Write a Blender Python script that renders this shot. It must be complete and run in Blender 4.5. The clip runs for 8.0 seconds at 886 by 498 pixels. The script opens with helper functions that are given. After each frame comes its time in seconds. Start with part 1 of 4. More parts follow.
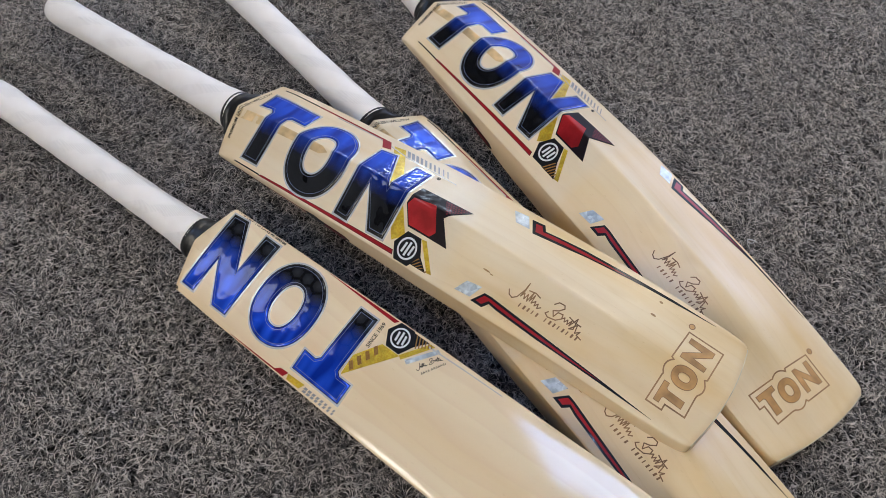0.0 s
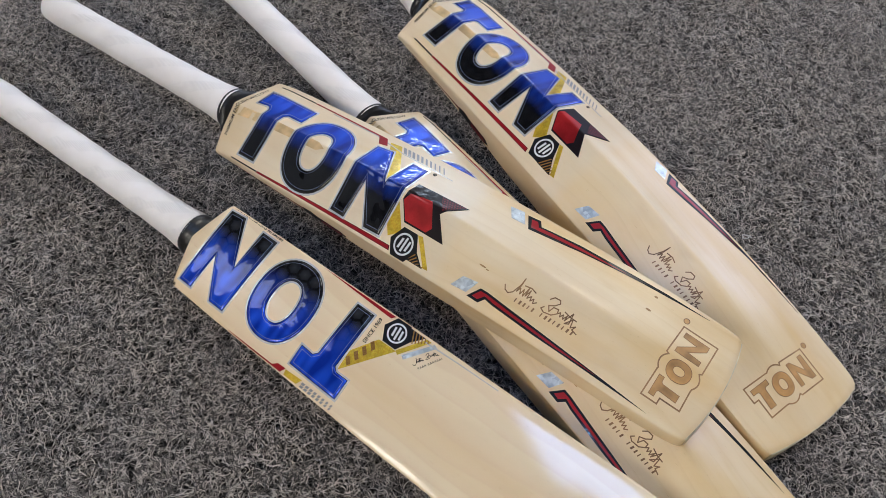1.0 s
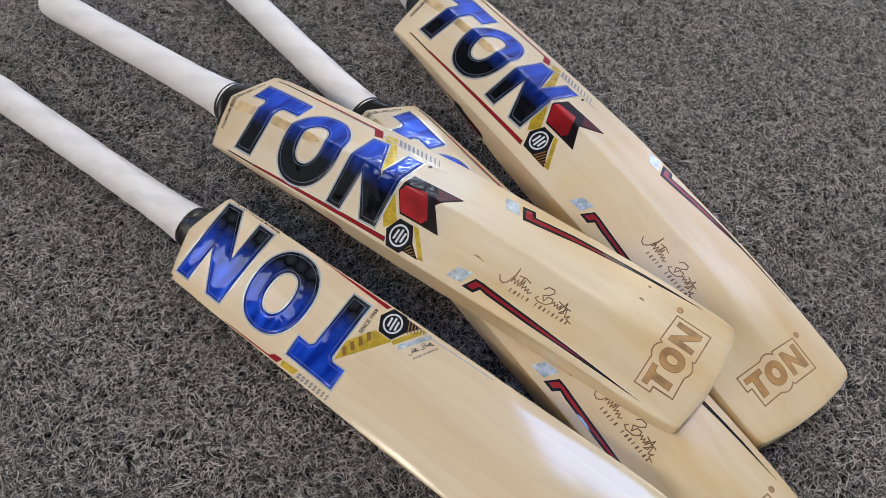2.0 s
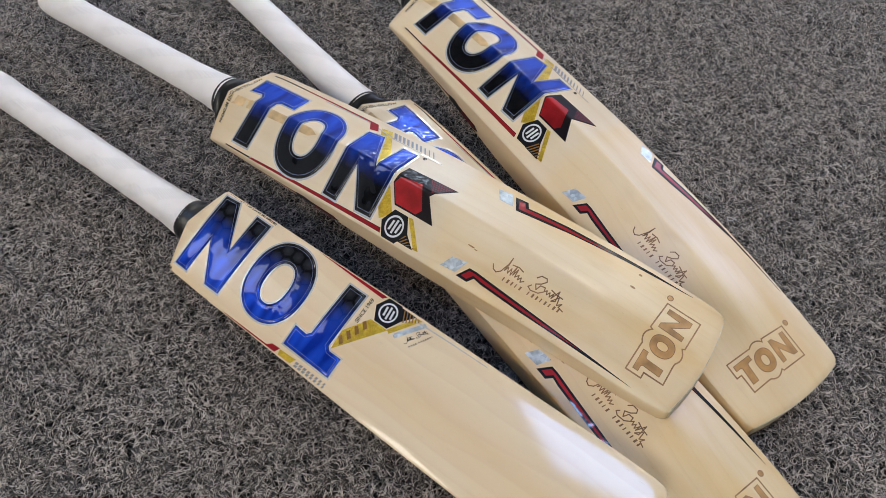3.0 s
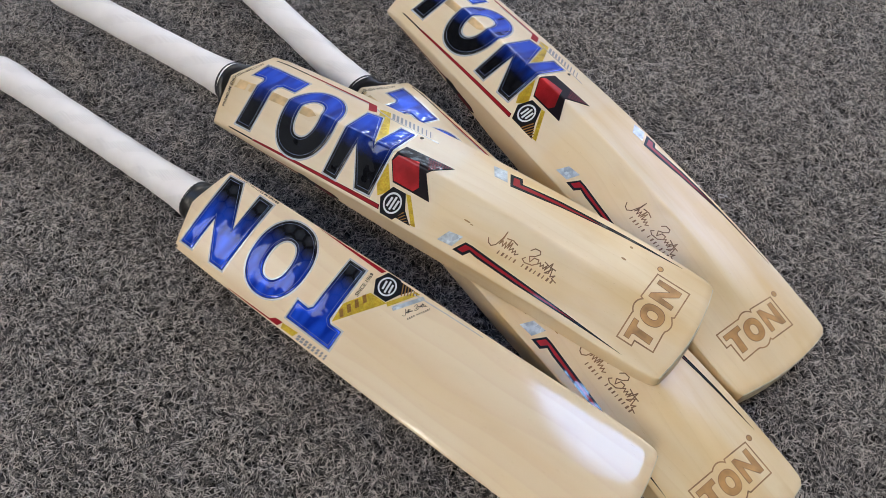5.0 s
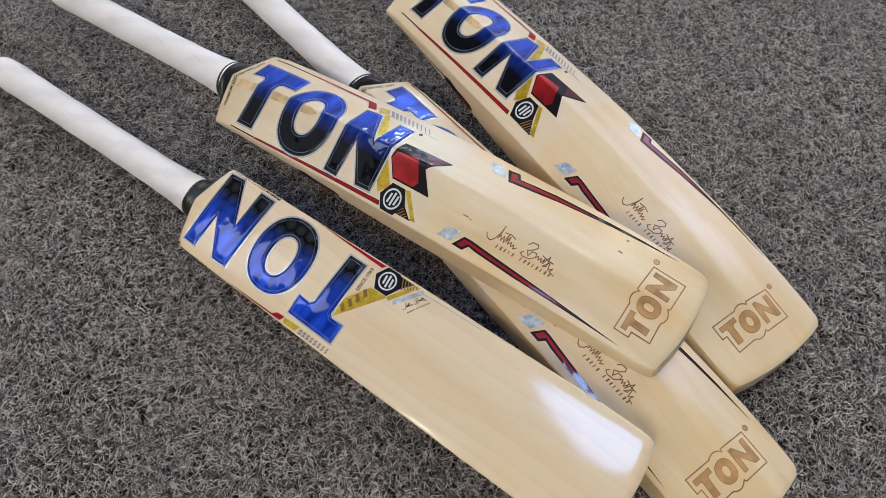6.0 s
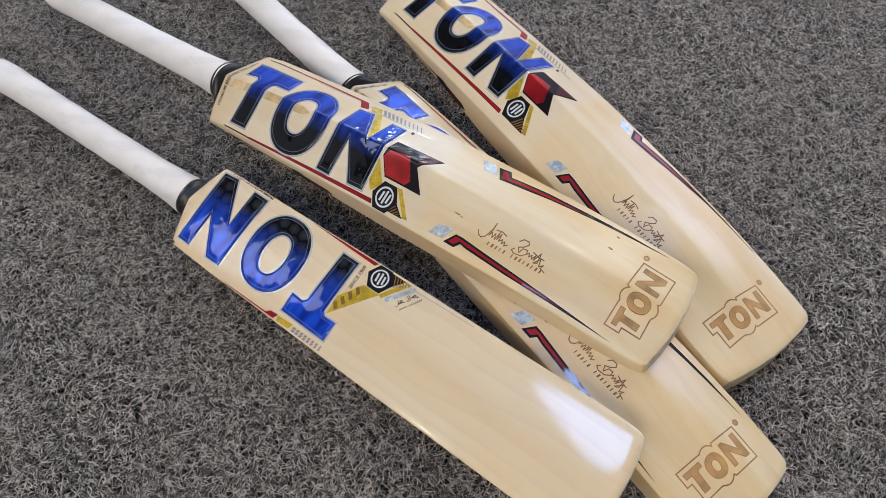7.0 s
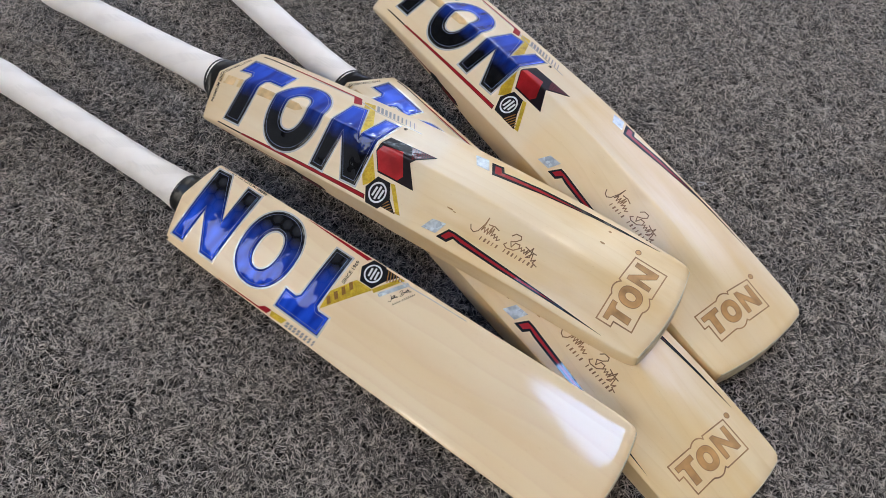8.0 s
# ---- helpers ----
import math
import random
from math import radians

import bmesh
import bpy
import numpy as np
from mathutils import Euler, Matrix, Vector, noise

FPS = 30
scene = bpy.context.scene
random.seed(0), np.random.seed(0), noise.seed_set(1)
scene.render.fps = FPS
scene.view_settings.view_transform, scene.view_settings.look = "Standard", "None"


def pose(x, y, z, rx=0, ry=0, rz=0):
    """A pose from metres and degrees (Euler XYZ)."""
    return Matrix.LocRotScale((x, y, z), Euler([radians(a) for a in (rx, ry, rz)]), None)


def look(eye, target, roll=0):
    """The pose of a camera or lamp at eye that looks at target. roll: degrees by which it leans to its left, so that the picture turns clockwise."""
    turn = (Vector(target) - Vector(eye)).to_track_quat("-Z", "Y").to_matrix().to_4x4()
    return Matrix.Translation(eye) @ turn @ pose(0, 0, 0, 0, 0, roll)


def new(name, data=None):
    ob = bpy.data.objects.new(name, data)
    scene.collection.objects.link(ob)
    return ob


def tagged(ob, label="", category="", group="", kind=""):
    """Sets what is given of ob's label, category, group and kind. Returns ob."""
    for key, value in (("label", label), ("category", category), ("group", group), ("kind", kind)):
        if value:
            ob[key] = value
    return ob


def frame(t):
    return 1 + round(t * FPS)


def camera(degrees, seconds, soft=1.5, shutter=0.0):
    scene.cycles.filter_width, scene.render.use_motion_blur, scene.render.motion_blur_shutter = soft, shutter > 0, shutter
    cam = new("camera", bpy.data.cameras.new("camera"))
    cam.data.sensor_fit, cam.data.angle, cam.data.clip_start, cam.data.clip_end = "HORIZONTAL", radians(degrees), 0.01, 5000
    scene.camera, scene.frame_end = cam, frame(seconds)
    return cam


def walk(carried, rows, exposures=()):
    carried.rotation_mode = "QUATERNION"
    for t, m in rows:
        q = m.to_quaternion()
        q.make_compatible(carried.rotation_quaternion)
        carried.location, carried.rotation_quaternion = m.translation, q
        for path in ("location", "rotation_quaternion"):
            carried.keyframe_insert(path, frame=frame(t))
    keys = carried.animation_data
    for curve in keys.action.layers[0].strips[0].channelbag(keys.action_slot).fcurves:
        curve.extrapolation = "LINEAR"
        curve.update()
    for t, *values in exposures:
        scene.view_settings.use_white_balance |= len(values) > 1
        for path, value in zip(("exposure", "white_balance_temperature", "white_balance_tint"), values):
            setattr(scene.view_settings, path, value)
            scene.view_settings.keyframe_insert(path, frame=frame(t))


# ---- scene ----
cam = camera(58.8, 8.0, soft=0.48)
PATH = [
    (0, (0.024, 0.022, 0.658), (0.001, 1.035, -1.066), 1.0),
    (0.5, (0.024, 0.021, 0.659), (0.006, 1.03, -1.068), 1.2),
    (1, (0.025, 0.019, 0.66), (0.009, 1.027, -1.067), 1.2),
    (1.5, (0.026, 0.015, 0.659), (0.011, 1.023, -1.068), 1.2),
    (3, (0.033, -0.002, 0.666), (0.021, 1.005, -1.062), 1.0),
    (3.5, (0.033, -0.009, 0.667), (0.018, 0.996, -1.062), 0.9),
    (4, (0.036, -0.015, 0.67), (0.017, 0.988, -1.06), 0.5),
    (4.5, (0.04, -0.022, 0.672), (0.016, 0.978, -1.059), 0.1),
    (6, (0.043, -0.04, 0.679), (0.014, 0.967, -1.049), -0.6),
    (6.5, (0.047, -0.043, 0.681), (0.016, 0.967, -1.046), -0.8),
    (7, (0.05, -0.046, 0.681), (0.022, 0.966, -1.044), -0.8),
    (7.5, (0.052, -0.049, 0.681), (0.028, 0.964, -1.044), -0.7),
    (8, (0.054, -0.051, 0.681), (0.033, 0.961, -1.045), -0.6),
]
walk(cam, [(t, look(eye, target, roll)) for t, eye, target, roll in PATH], [(0, -0.02), (4, 0.02), (8, 0.09)])


# ---- world and light ----
world = bpy.data.worlds.new("world")
scene.world = world
world.use_nodes = True
world.node_tree.nodes["Background"].inputs[0].default_value = (0.9, 0.95, 1.0, 1)
world.node_tree.nodes["Background"].inputs[1].default_value = 0.05
PANEL_POWER = 18.0
WINDOW_POWER = 6.2


# ---- node helpers and materials ----
class Nodes:
    """A short way to write node trees."""

    def __init__(self, name):
        self.mat = bpy.data.materials.new(name)
        self.mat.use_nodes = True
        self.tree = self.mat.node_tree
        self.bsdf = self.tree.nodes["Principled BSDF"]

    def add(self, kind, operation="", data_type="", blend_type=""):
        n = self.tree.nodes.new(kind)
        if data_type:
            n.data_type = data_type
        if blend_type:
            n.blend_type = blend_type
        if operation:
            n.operation = operation
        return n

    def put(self, socket, value):
        if isinstance(value, bpy.types.NodeSocket):
            self.tree.links.new(value, socket)
        elif isinstance(value, tuple) and len(value) == 3 and socket.type == "RGBA":
            socket.default_value = (*value, 1)
        else:
            socket.default_value = value

    def math(self, op, a, b=0.0, c=0.0):
        n = self.add("ShaderNodeMath", operation=op)
        for k, v in zip(n.inputs, (a, b, c)):
            self.put(k, v)
        return n.outputs[0]

    def coords(self):
        n = self.add("ShaderNodeTexCoord")
        x = self.add("ShaderNodeSeparateXYZ")
        self.put(x.inputs[0], n.outputs["Object"])
        return n.outputs["Object"], x.outputs

    def join(self, x, y, z):
        n = self.add("ShaderNodeCombineXYZ")
        for k, v in zip(n.inputs, (x, y, z)):
            self.put(k, v)
        return n.outputs[0]

    def scaled(self, vec, sx, sy, sz, shift=None):
        n = self.add("ShaderNodeVectorMath", operation="MULTIPLY")
        self.put(n.inputs[0], vec)
        n.inputs[1].default_value = (sx, sy, sz)
        if shift is None:
            return n.outputs[0]
        a = self.add("ShaderNodeVectorMath", operation="ADD")
        self.put(a.inputs[0], n.outputs[0])
        self.put(a.inputs[1], shift)
        return a.outputs[0]

    def noise(self, vec, scale, detail=3.0, rough=0.5):
        n = self.add("ShaderNodeTexNoise")
        if vec is not None:
            self.put(n.inputs["Vector"], vec)
        self.put(n.inputs["Scale"], scale)
        self.put(n.inputs["Detail"], detail)
        self.put(n.inputs["Roughness"], rough)
        return n.outputs["Fac"]

    def ramp(self, fac, *stops):
        n = self.add("ShaderNodeValToRGB")
        el = n.color_ramp.elements
        while len(el) < len(stops):
            el.new(0.5)
        for e, (p, c) in zip(el, stops):
            e.position = p
            e.color = (*c, 1) if isinstance(c, tuple) else (c, c, c, 1)
        self.put(n.inputs[0], fac)
        return n.outputs[0]

    def mix(self, fac, a, b, kind="MIX"):
        n = self.add("ShaderNodeMix", data_type="RGBA", blend_type=kind)
        self.put(n.inputs[0], fac)
        self.put(n.inputs[6], a)
        self.put(n.inputs[7], b)
        return n.outputs[2]

    def bump(self, height, strength, distance):
        n = self.add("ShaderNodeBump")
        self.put(n.inputs["Height"], height)
        self.put(n.inputs["Strength"], strength)
        self.put(n.inputs["Distance"], distance)
        self.put(self.bsdf.inputs["Normal"], n.outputs[0])
        self.put(self.bsdf.inputs["Coat Normal"], n.outputs[0])
        return n.outputs[0]

    def ripple(self, vec, strength):
        """A soft waviness of the clear film alone, over the coat's own normal."""
        n = self.add("ShaderNodeBump")
        self.put(n.inputs["Height"], self.noise(vec, 48.0, 1.5, 0.45))
        self.put(n.inputs["Strength"], strength)
        self.put(n.inputs["Distance"], 0.0018)
        self.put(self.bsdf.inputs["Coat Normal"], n.outputs[0])

    def set(self, **values):
        for k, v in values.items():
            self.put(self.bsdf.inputs[k.replace("_", " ")], v)
        return self.mat


def own_seed(n, size=7.0):
    info = n.add("ShaderNodeObjectInfo")
    r = n.math("MULTIPLY", info.outputs["Random"], size)
    return n.join(r, r, r)


def willow(name, gloss):
    n = Nodes(name)
    obj, xyz = n.coords()
    seed = own_seed(n)
    wide = n.noise(n.scaled(obj, 2.6, 30, 30, seed), 1.0, 3.0)
    streak = n.noise(n.scaled(obj, 5.0, 330, 330, seed), 1.0, 4.0, 0.6)
    wander = n.noise(n.scaled(obj, 3.0, 10, 10, seed), 1.0, 2.0)
    across = n.math("ADD", n.math("MULTIPLY", xyz[1], 74.0), n.math("MULTIPLY", wander, 5.0))
    band = n.math("FRACT", across)
    line = n.ramp(band, (0.0, 0.0), (0.80, 0.10), (0.96, 1.0), (1.0, 0.0))
    base = n.ramp(wide, (0.25, (0.70, 0.48, 0.215)), (0.45, (0.765, 0.585, 0.335)), (0.68, (0.82, 0.67, 0.43)))
    base = n.mix(n.math("MULTIPLY", streak, 0.22), base, (0.70, 0.55, 0.34))
    base = n.mix(n.math("MULTIPLY", line, 0.13), base, (0.58, 0.39, 0.20))
    blot = n.ramp(n.noise(n.scaled(obj, 16, 42, 42, seed), 1.0, 2.0), (0.60, 0.0), (0.80, 1.0))
    base = n.mix(n.math("MULTIPLY", blot, 0.38), base, (0.58, 0.36, 0.14))
    heart = n.ramp(n.noise(n.scaled(obj, 4.0, 19, 19, n.scaled(seed, 1.7, 1.3, 0.6)), 1.0, 2.0), (0.46, 0.0), (0.68, 1.0))
    base = n.mix(n.math("MULTIPLY", heart, 0.75), base, (0.76, 0.52, 0.215))
    sap_sheen = n.ramp(n.noise(n.scaled(obj, 6.0, 22, 22, n.scaled(seed, 0.7, 2.1, 1.4)), 1.0, 3.0, 0.6), (0.44, 0.0), (0.60, 1.0))     # paler sapwood, with grey sheen patches painted in
    base = n.mix(n.math("MULTIPLY", sap_sheen, 0.15 if gloss else 0.32), base, (0.82, 0.70, 0.53))
    if gloss:
        base = n.mix(0.35, base, (0.83, 0.72, 0.56))
        base = n.mix(n.math("MULTIPLY", n.ramp(band, (0.0, 0.0), (0.45, 0.15), (0.9, 1.0), (1.0, 0.1)), 0.24), base, (0.72, 0.51, 0.33))
    film = n.ramp(n.math("MULTIPLY_ADD", xyz[1], 0.1, xyz[0]), (0.262, 1.0), (0.274, 0.0))    # clear film over the labels, its pale sheen mixed into the colour
    if not gloss:
        base = n.mix(n.math("MULTIPLY", film, 0.3), base, (0.74, 0.68, 0.58))
    fleck = n.ramp(n.noise(n.scaled(obj, 160, 900, 900, seed), 1.0, 1.0), (0.73, 0.0), (0.80, 1.0))
    base = n.mix(n.math("MULTIPLY", fleck, 0.22), base, (0.45, 0.27, 0.12))
    n.bump(n.math("ADD", streak, n.math("ADD", n.math("MULTIPLY", wide, 0.5), n.math("MULTIPLY", n.noise(n.scaled(obj, 30, 90, 90, seed), 1.0, 2.0), 1.2))), 0.09 if gloss else 0.16, 0.0006)
    rough = n.math("ADD", n.math("MULTIPLY", streak, 0.15), 0.30 if gloss else 0.42)
    out = n.add("ShaderNodeSeparateXYZ")
    n.put(out.inputs[0], n.add("ShaderNodeTexCoord").outputs["Normal"])
    flat = n.ramp(n.math("ABSOLUTE", out.outputs[2]), (0.88, 0.2), (0.98, 1.0))      # coat and specular cut on the rounded edges to kill their glare
    if not gloss:
        n.ripple(obj, n.math("MULTIPLY_ADD", film, 0.03, 0.03))
    satin = n.math("MULTIPLY_ADD", wide, 0.04 if gloss else 0.09, 0.035 if gloss else 0.20)
    coat = satin if gloss else n.math("MULTIPLY_ADD", film, n.math("SUBTRACT", 0.13, satin), satin)
    return n.set(Base_Color=base, Roughness=rough, Coat_Weight=n.math("MULTIPLY", flat, 0.75) if gloss else n.math("MULTIPLY_ADD", film, 0.05, 0.58), Coat_Roughness=coat, Specular_IOR_Level=n.math("MULTIPLY", flat, 0.25) if gloss else 0.25)


def hex_cells(n, x, y, size):
    """Distance to the rim (0 to 0.5) of six-sided cells."""
    def cell(px, py):
        a = n.math("SUBTRACT", n.math("FLOORED_MODULO", px, 1.0), 0.5)
        b = n.math("SUBTRACT", n.math("FLOORED_MODULO", py, 1.7320508), 0.8660254)
        return a, b, n.math("ADD", n.math("MULTIPLY", a, a), n.math("MULTIPLY", b, b))
    px, py = n.math("DIVIDE", x, size), n.math("DIVIDE", y, size)
    ax, ay, ad = cell(px, py)
    bx, by, bd = cell(n.math("SUBTRACT", px, 0.5), n.math("SUBTRACT", py, 0.8660254))
    first = n.math("LESS_THAN", ad, bd)
    rest = n.math("SUBTRACT", 1.0, first)
    gx = n.math("ABSOLUTE", n.math("ADD", n.math("MULTIPLY", ax, first), n.math("MULTIPLY", bx, rest)))
    gy = n.math("ABSOLUTE", n.math("ADD", n.math("MULTIPLY", ay, first), n.math("MULTIPLY", by, rest)))
    slope = n.math("ADD", n.math("MULTIPLY", gx, 0.5), n.math("MULTIPLY", gy, 0.8660254))
    return n.math("MAXIMUM", gx, slope)


def emblem_blue(name, zero, ripple, pale, blur):
    n = Nodes(name)
    obj, xyz = n.coords()
    speck = n.noise(obj, 2600.0, 1.0)
    v = n.math("ADD", xyz[1], n.math("MULTIPLY", n.math("SUBTRACT", speck, 0.5), 0.016))
    fac = n.math("DIVIDE", n.math("SUBTRACT", v, zero - 0.018), 0.034)
    cells = hex_cells(n, xyz[0], xyz[1], 0.0122)
    rim = n.ramp(cells, (0.44, 0.0), (0.485, 1.0))
    # pale scales the black: raised on the face for its grey reflection
    dark = n.mix(rim, n.mix(n.math("MULTIPLY", cells, 2.0), tuple(c * pale for c in (0.019, 0.020, 0.024)), tuple(c * pale for c in (0.006, 0.007, 0.009))), (0.001, 0.001, 0.0014))
    stripe = n.noise(n.scaled(obj, 120, 30, 30), 1.0, 0.0)
    blue = n.mix(n.ramp(stripe, (0.30, 0.0), (0.68, 1.0)), (0.004, 0.029, 0.33), (0.017, 0.092, 0.72))
    col = n.ramp(fac, (0.0, 0.0), (1.0, 1.0))
    base = n.mix(col, dark, blue)
    n.bump(n.math("SUBTRACT", n.math("MULTIPLY", cells, n.math("SUBTRACT", 1.0, col)), n.math("MULTIPLY", n.noise(obj, 55.0, 2.0), 1.6)), 0.2, 0.0014)
    n.ripple(obj, ripple)
    return n.set(Base_Color=base, Roughness=0.22, Metallic=n.math("MULTIPLY", col, 0.35), Coat_Weight=1.0, Coat_Roughness=blur, Specular_IOR_Level=0.05)


def foil(name, colour, rough, sparkle=0.0, scale=900.0, coat=0.6, metal=0.6, cloudy=0.35, size=60.0):
    n = Nodes(name)
    obj, _ = n.coords()
    v = n.add("ShaderNodeTexVoronoi")
    n.put(v.inputs["Vector"], obj)
    n.put(v.inputs["Scale"], scale)
    tint = n.mix(n.math("MULTIPLY", v.outputs["Color"], sparkle), colour, tuple(min(1.0, c * 2.2 + 0.05) for c in colour))
    cloud = n.noise(obj, size, 2.0)
    tint = n.mix(n.math("MULTIPLY", n.ramp(cloud, (0.3, 0.0), (0.7, 1.0)), cloudy), tint, tuple(c * 0.45 for c in colour))
    n.bump(n.math("ADD", n.math("MULTIPLY", v.outputs["Color"], sparkle), cloud), 0.25, 0.0004)
    return n.set(Base_Color=tint, Metallic=metal, Roughness=rough, Coat_Weight=coat, Coat_Roughness=0.05)


def print_ink(name, colour, rough=0.3, coat=0.32, spread=0.3):
    n = Nodes(name)
    obj, _ = n.coords()
    base = n.mix(n.math("MULTIPLY", n.noise(obj, 300.0, 3.0), spread), colour, tuple(c * 0.5 for c in colour))
    n.ripple(obj, 0.5)
    return n.set(Base_Color=base, Roughness=rough, Coat_Weight=coat, Coat_Roughness=0.05, Specular_IOR_Level=0.15)


def burnt(name, colour):
    n = Nodes(name)
    obj, _ = n.coords()
    seed = own_seed(n)
    fac = n.noise(n.scaled(obj, 60, 60, 60, seed), 1.0, 3.0)
    base = n.ramp(fac, (0.3, tuple(c * 0.62 for c in colour)), (0.7, tuple(min(1, c * 1.35) for c in colour)))
    n.bump(n.noise(obj, 900.0, 2.0), 0.2, 0.0004)
    return n.set(Base_Color=base, Roughness=0.55)


def grip_rubber():
    n = Nodes("white_grip_rubber")
    obj, xyz = n.coords()
    ang = n.math("ARCTAN2", xyz[1], n.math("SUBTRACT", xyz[2], 0.026))
    round_ = n.math("MULTIPLY", ang, 0.0168)
    slant = n.math("ADD", xyz[0], n.math("MULTIPLY", round_, 0.55))
    ridges = n.math("SINE", n.math("MULTIPLY", slant, 3700.0))
    wrap = n.math("SINE", n.math("MULTIPLY", n.math("SUBTRACT", xyz[0], n.math("MULTIPLY", round_, 1.6)), 105.0))
    patch = n.ramp(wrap, (0.30, 0.0), (0.5, 1.0))
    cloud = n.noise(obj, 35.0, 3.0)
    base = n.ramp(cloud, (0.3, (0.86, 0.82, 0.78)), (0.7, (0.92, 0.885, 0.845)))
    # ridge lines darkened in the colour, standing in for their shade
    base = n.mix(n.math("MULTIPLY", n.math("MULTIPLY", patch, n.math("MULTIPLY_ADD", ridges, 0.5, 0.5)), 0.17), base, (0.45, 0.43, 0.42))
    n.bump(n.math("ADD", n.math("MULTIPLY", ridges, patch), n.math("MULTIPLY", n.noise(obj, 60.0, 2.0), 1.0)), 0.4, 0.0004)
    return n.set(Base_Color=base, Roughness=0.55, Specular_IOR_Level=0.35)


def black_rubber():
    n = Nodes("black_binding_rubber")
    obj, _ = n.coords()
    base = n.ramp(n.noise(obj, 160.0, 3.0), (0.3, 0.006), (0.7, 0.014))
    n.bump(n.noise(n.scaled(obj, 900, 60, 60), 1.0, 2.0), 0.3, 0.0006)
    return n.set(Base_Color=base, Roughness=0.34, Specular_IOR_Level=0.5)


def carpet_backing():
    n = Nodes("carpet_backing")
    obj, xyz = n.coords()
    grain = n.noise(obj, 520.0, 3.0, 0.6)
    base = n.ramp(grain, (0.44, (0.008, 0.007, 0.007)), (0.58, (0.04, 0.037, 0.034)), (0.70, (0.24, 0.22, 0.205)))
    tops = n.ramp(grain, (0.36, (0.022, 0.020, 0.018)), (0.50, (0.11, 0.098, 0.087)), (0.66, (0.32, 0.285, 0.25)))
    aside = n.math("DIVIDE", n.math("ABSOLUTE", n.math("SUBTRACT", xyz[0], 0.07)), 0.735)
    ahead = n.math("DIVIDE", n.math("ABSOLUTE", n.math("SUBTRACT", xyz[1], 0.48)), 0.505)
    base = n.mix(n.ramp(n.math("SUBTRACT", n.math("MAXIMUM", aside, ahead), 0.5), (0.48, 0.0), (0.52, 1.0)), base, tops)     # paler beyond the modelled pile; dark under it, as its shaded gaps
    n.bump(n.noise(obj, 700.0, 3.0), 0.8, 0.003)
    return n.set(Base_Color=base, Roughness=0.95, Specular_IOR_Level=0.1)


def carpet_fibre():
    n = Nodes("carpet_fibre")
    obj, _ = n.coords()
    geo = n.add("ShaderNodeNewGeometry")
    tone = n.ramp(geo.outputs["Random Per Island"], (0.0, (0.018, 0.016, 0.015)), (0.26, (0.088, 0.079, 0.072)), (0.48, (0.33, 0.297, 0.266)), (0.66, (0.61, 0.548, 0.49)), (1.0, (0.79, 0.71, 0.635)))
    cloud = n.noise(obj, 14.0, 3.0)
    tone = n.mix(n.math("MULTIPLY", cloud, 0.3), tone, (0.105, 0.098, 0.092))
    # dark patches in the pile's colour stand in for its shaded gaps
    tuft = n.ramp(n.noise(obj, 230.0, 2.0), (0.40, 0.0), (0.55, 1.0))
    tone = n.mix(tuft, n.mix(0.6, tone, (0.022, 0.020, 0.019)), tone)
    return n.set(Base_Color=tone, Roughness=0.6, Specular_IOR_Level=0.3, Sheen_Weight=0.9, Sheen_Roughness=0.4)


def plaster(name, colour):
    n = Nodes(name)
    obj, _ = n.coords()
    base = n.mix(n.math("MULTIPLY", n.noise(obj, 3.0, 4.0), 0.25), colour, tuple(c * 0.85 for c in colour))
    n.bump(n.noise(obj, 220.0, 3.0), 0.15, 0.002)
    return n.set(Base_Color=base, Roughness=0.8)


def glow(name, colour, strength):
    n = Nodes(name)
    return n.set(Base_Color=(0.8, 0.8, 0.8), Emission_Color=colour, Emission_Strength=strength)


WILLOW_FACE = willow("varnished_willow", True)
WILLOW_BACK = willow("satin_willow", False)
BLUE_BACK = emblem_blue("blue_to_black_gel", 0.002, 0.8, 0.6, 0.02)
BLUE_FACE = emblem_blue("blue_to_black_gel_face", -0.006, 0.25, 1.5, 0.05)
SILVER = foil("silver_foil", (0.76, 0.79, 0.83), 0.24, 0.3, 900.0, 0.8, 0.4)
HOLO = foil("pale_foil", (0.40, 0.46, 0.51), 0.36, 0.75, 240.0, 0.4, 0.45, 0.6, 160.0)
GOLD = foil("gold_glitter_foil", (0.68, 0.39, 0.02), 0.28, 0.55, 900.0, 0.6, 0.45, 0.6, 140.0)
DARK_GOLD = foil("dark_gold_foil", (0.24, 0.11, 0.010), 0.35, 0.5, 1500.0, 0.5, 0.35)
RED_FOIL = foil("red_foil", (0.53, 0.014, 0.018), 0.30, 0.15, 700.0, 0.6, 0.5, 0.85, 48.0)
RED = print_ink("red_print", (0.32, 0.012, 0.018))
BLACK = print_ink("black_print", (0.008, 0.008, 0.010), 0.4, 0.15)
GLOSS_BLACK = print_ink("glossy_black_film", (0.008, 0.008, 0.010), 0.3, 1.0)
GLOSS_RED = print_ink("glossy_red_film", (0.42, 0.016, 0.022), 0.3, 1.0)
DART_BLACK = print_ink("dart_black_film", (0.010, 0.006, 0.008), 0.35, 0.28)
DARK_RED = print_ink("dark_red_print", (0.11, 0.008, 0.012))


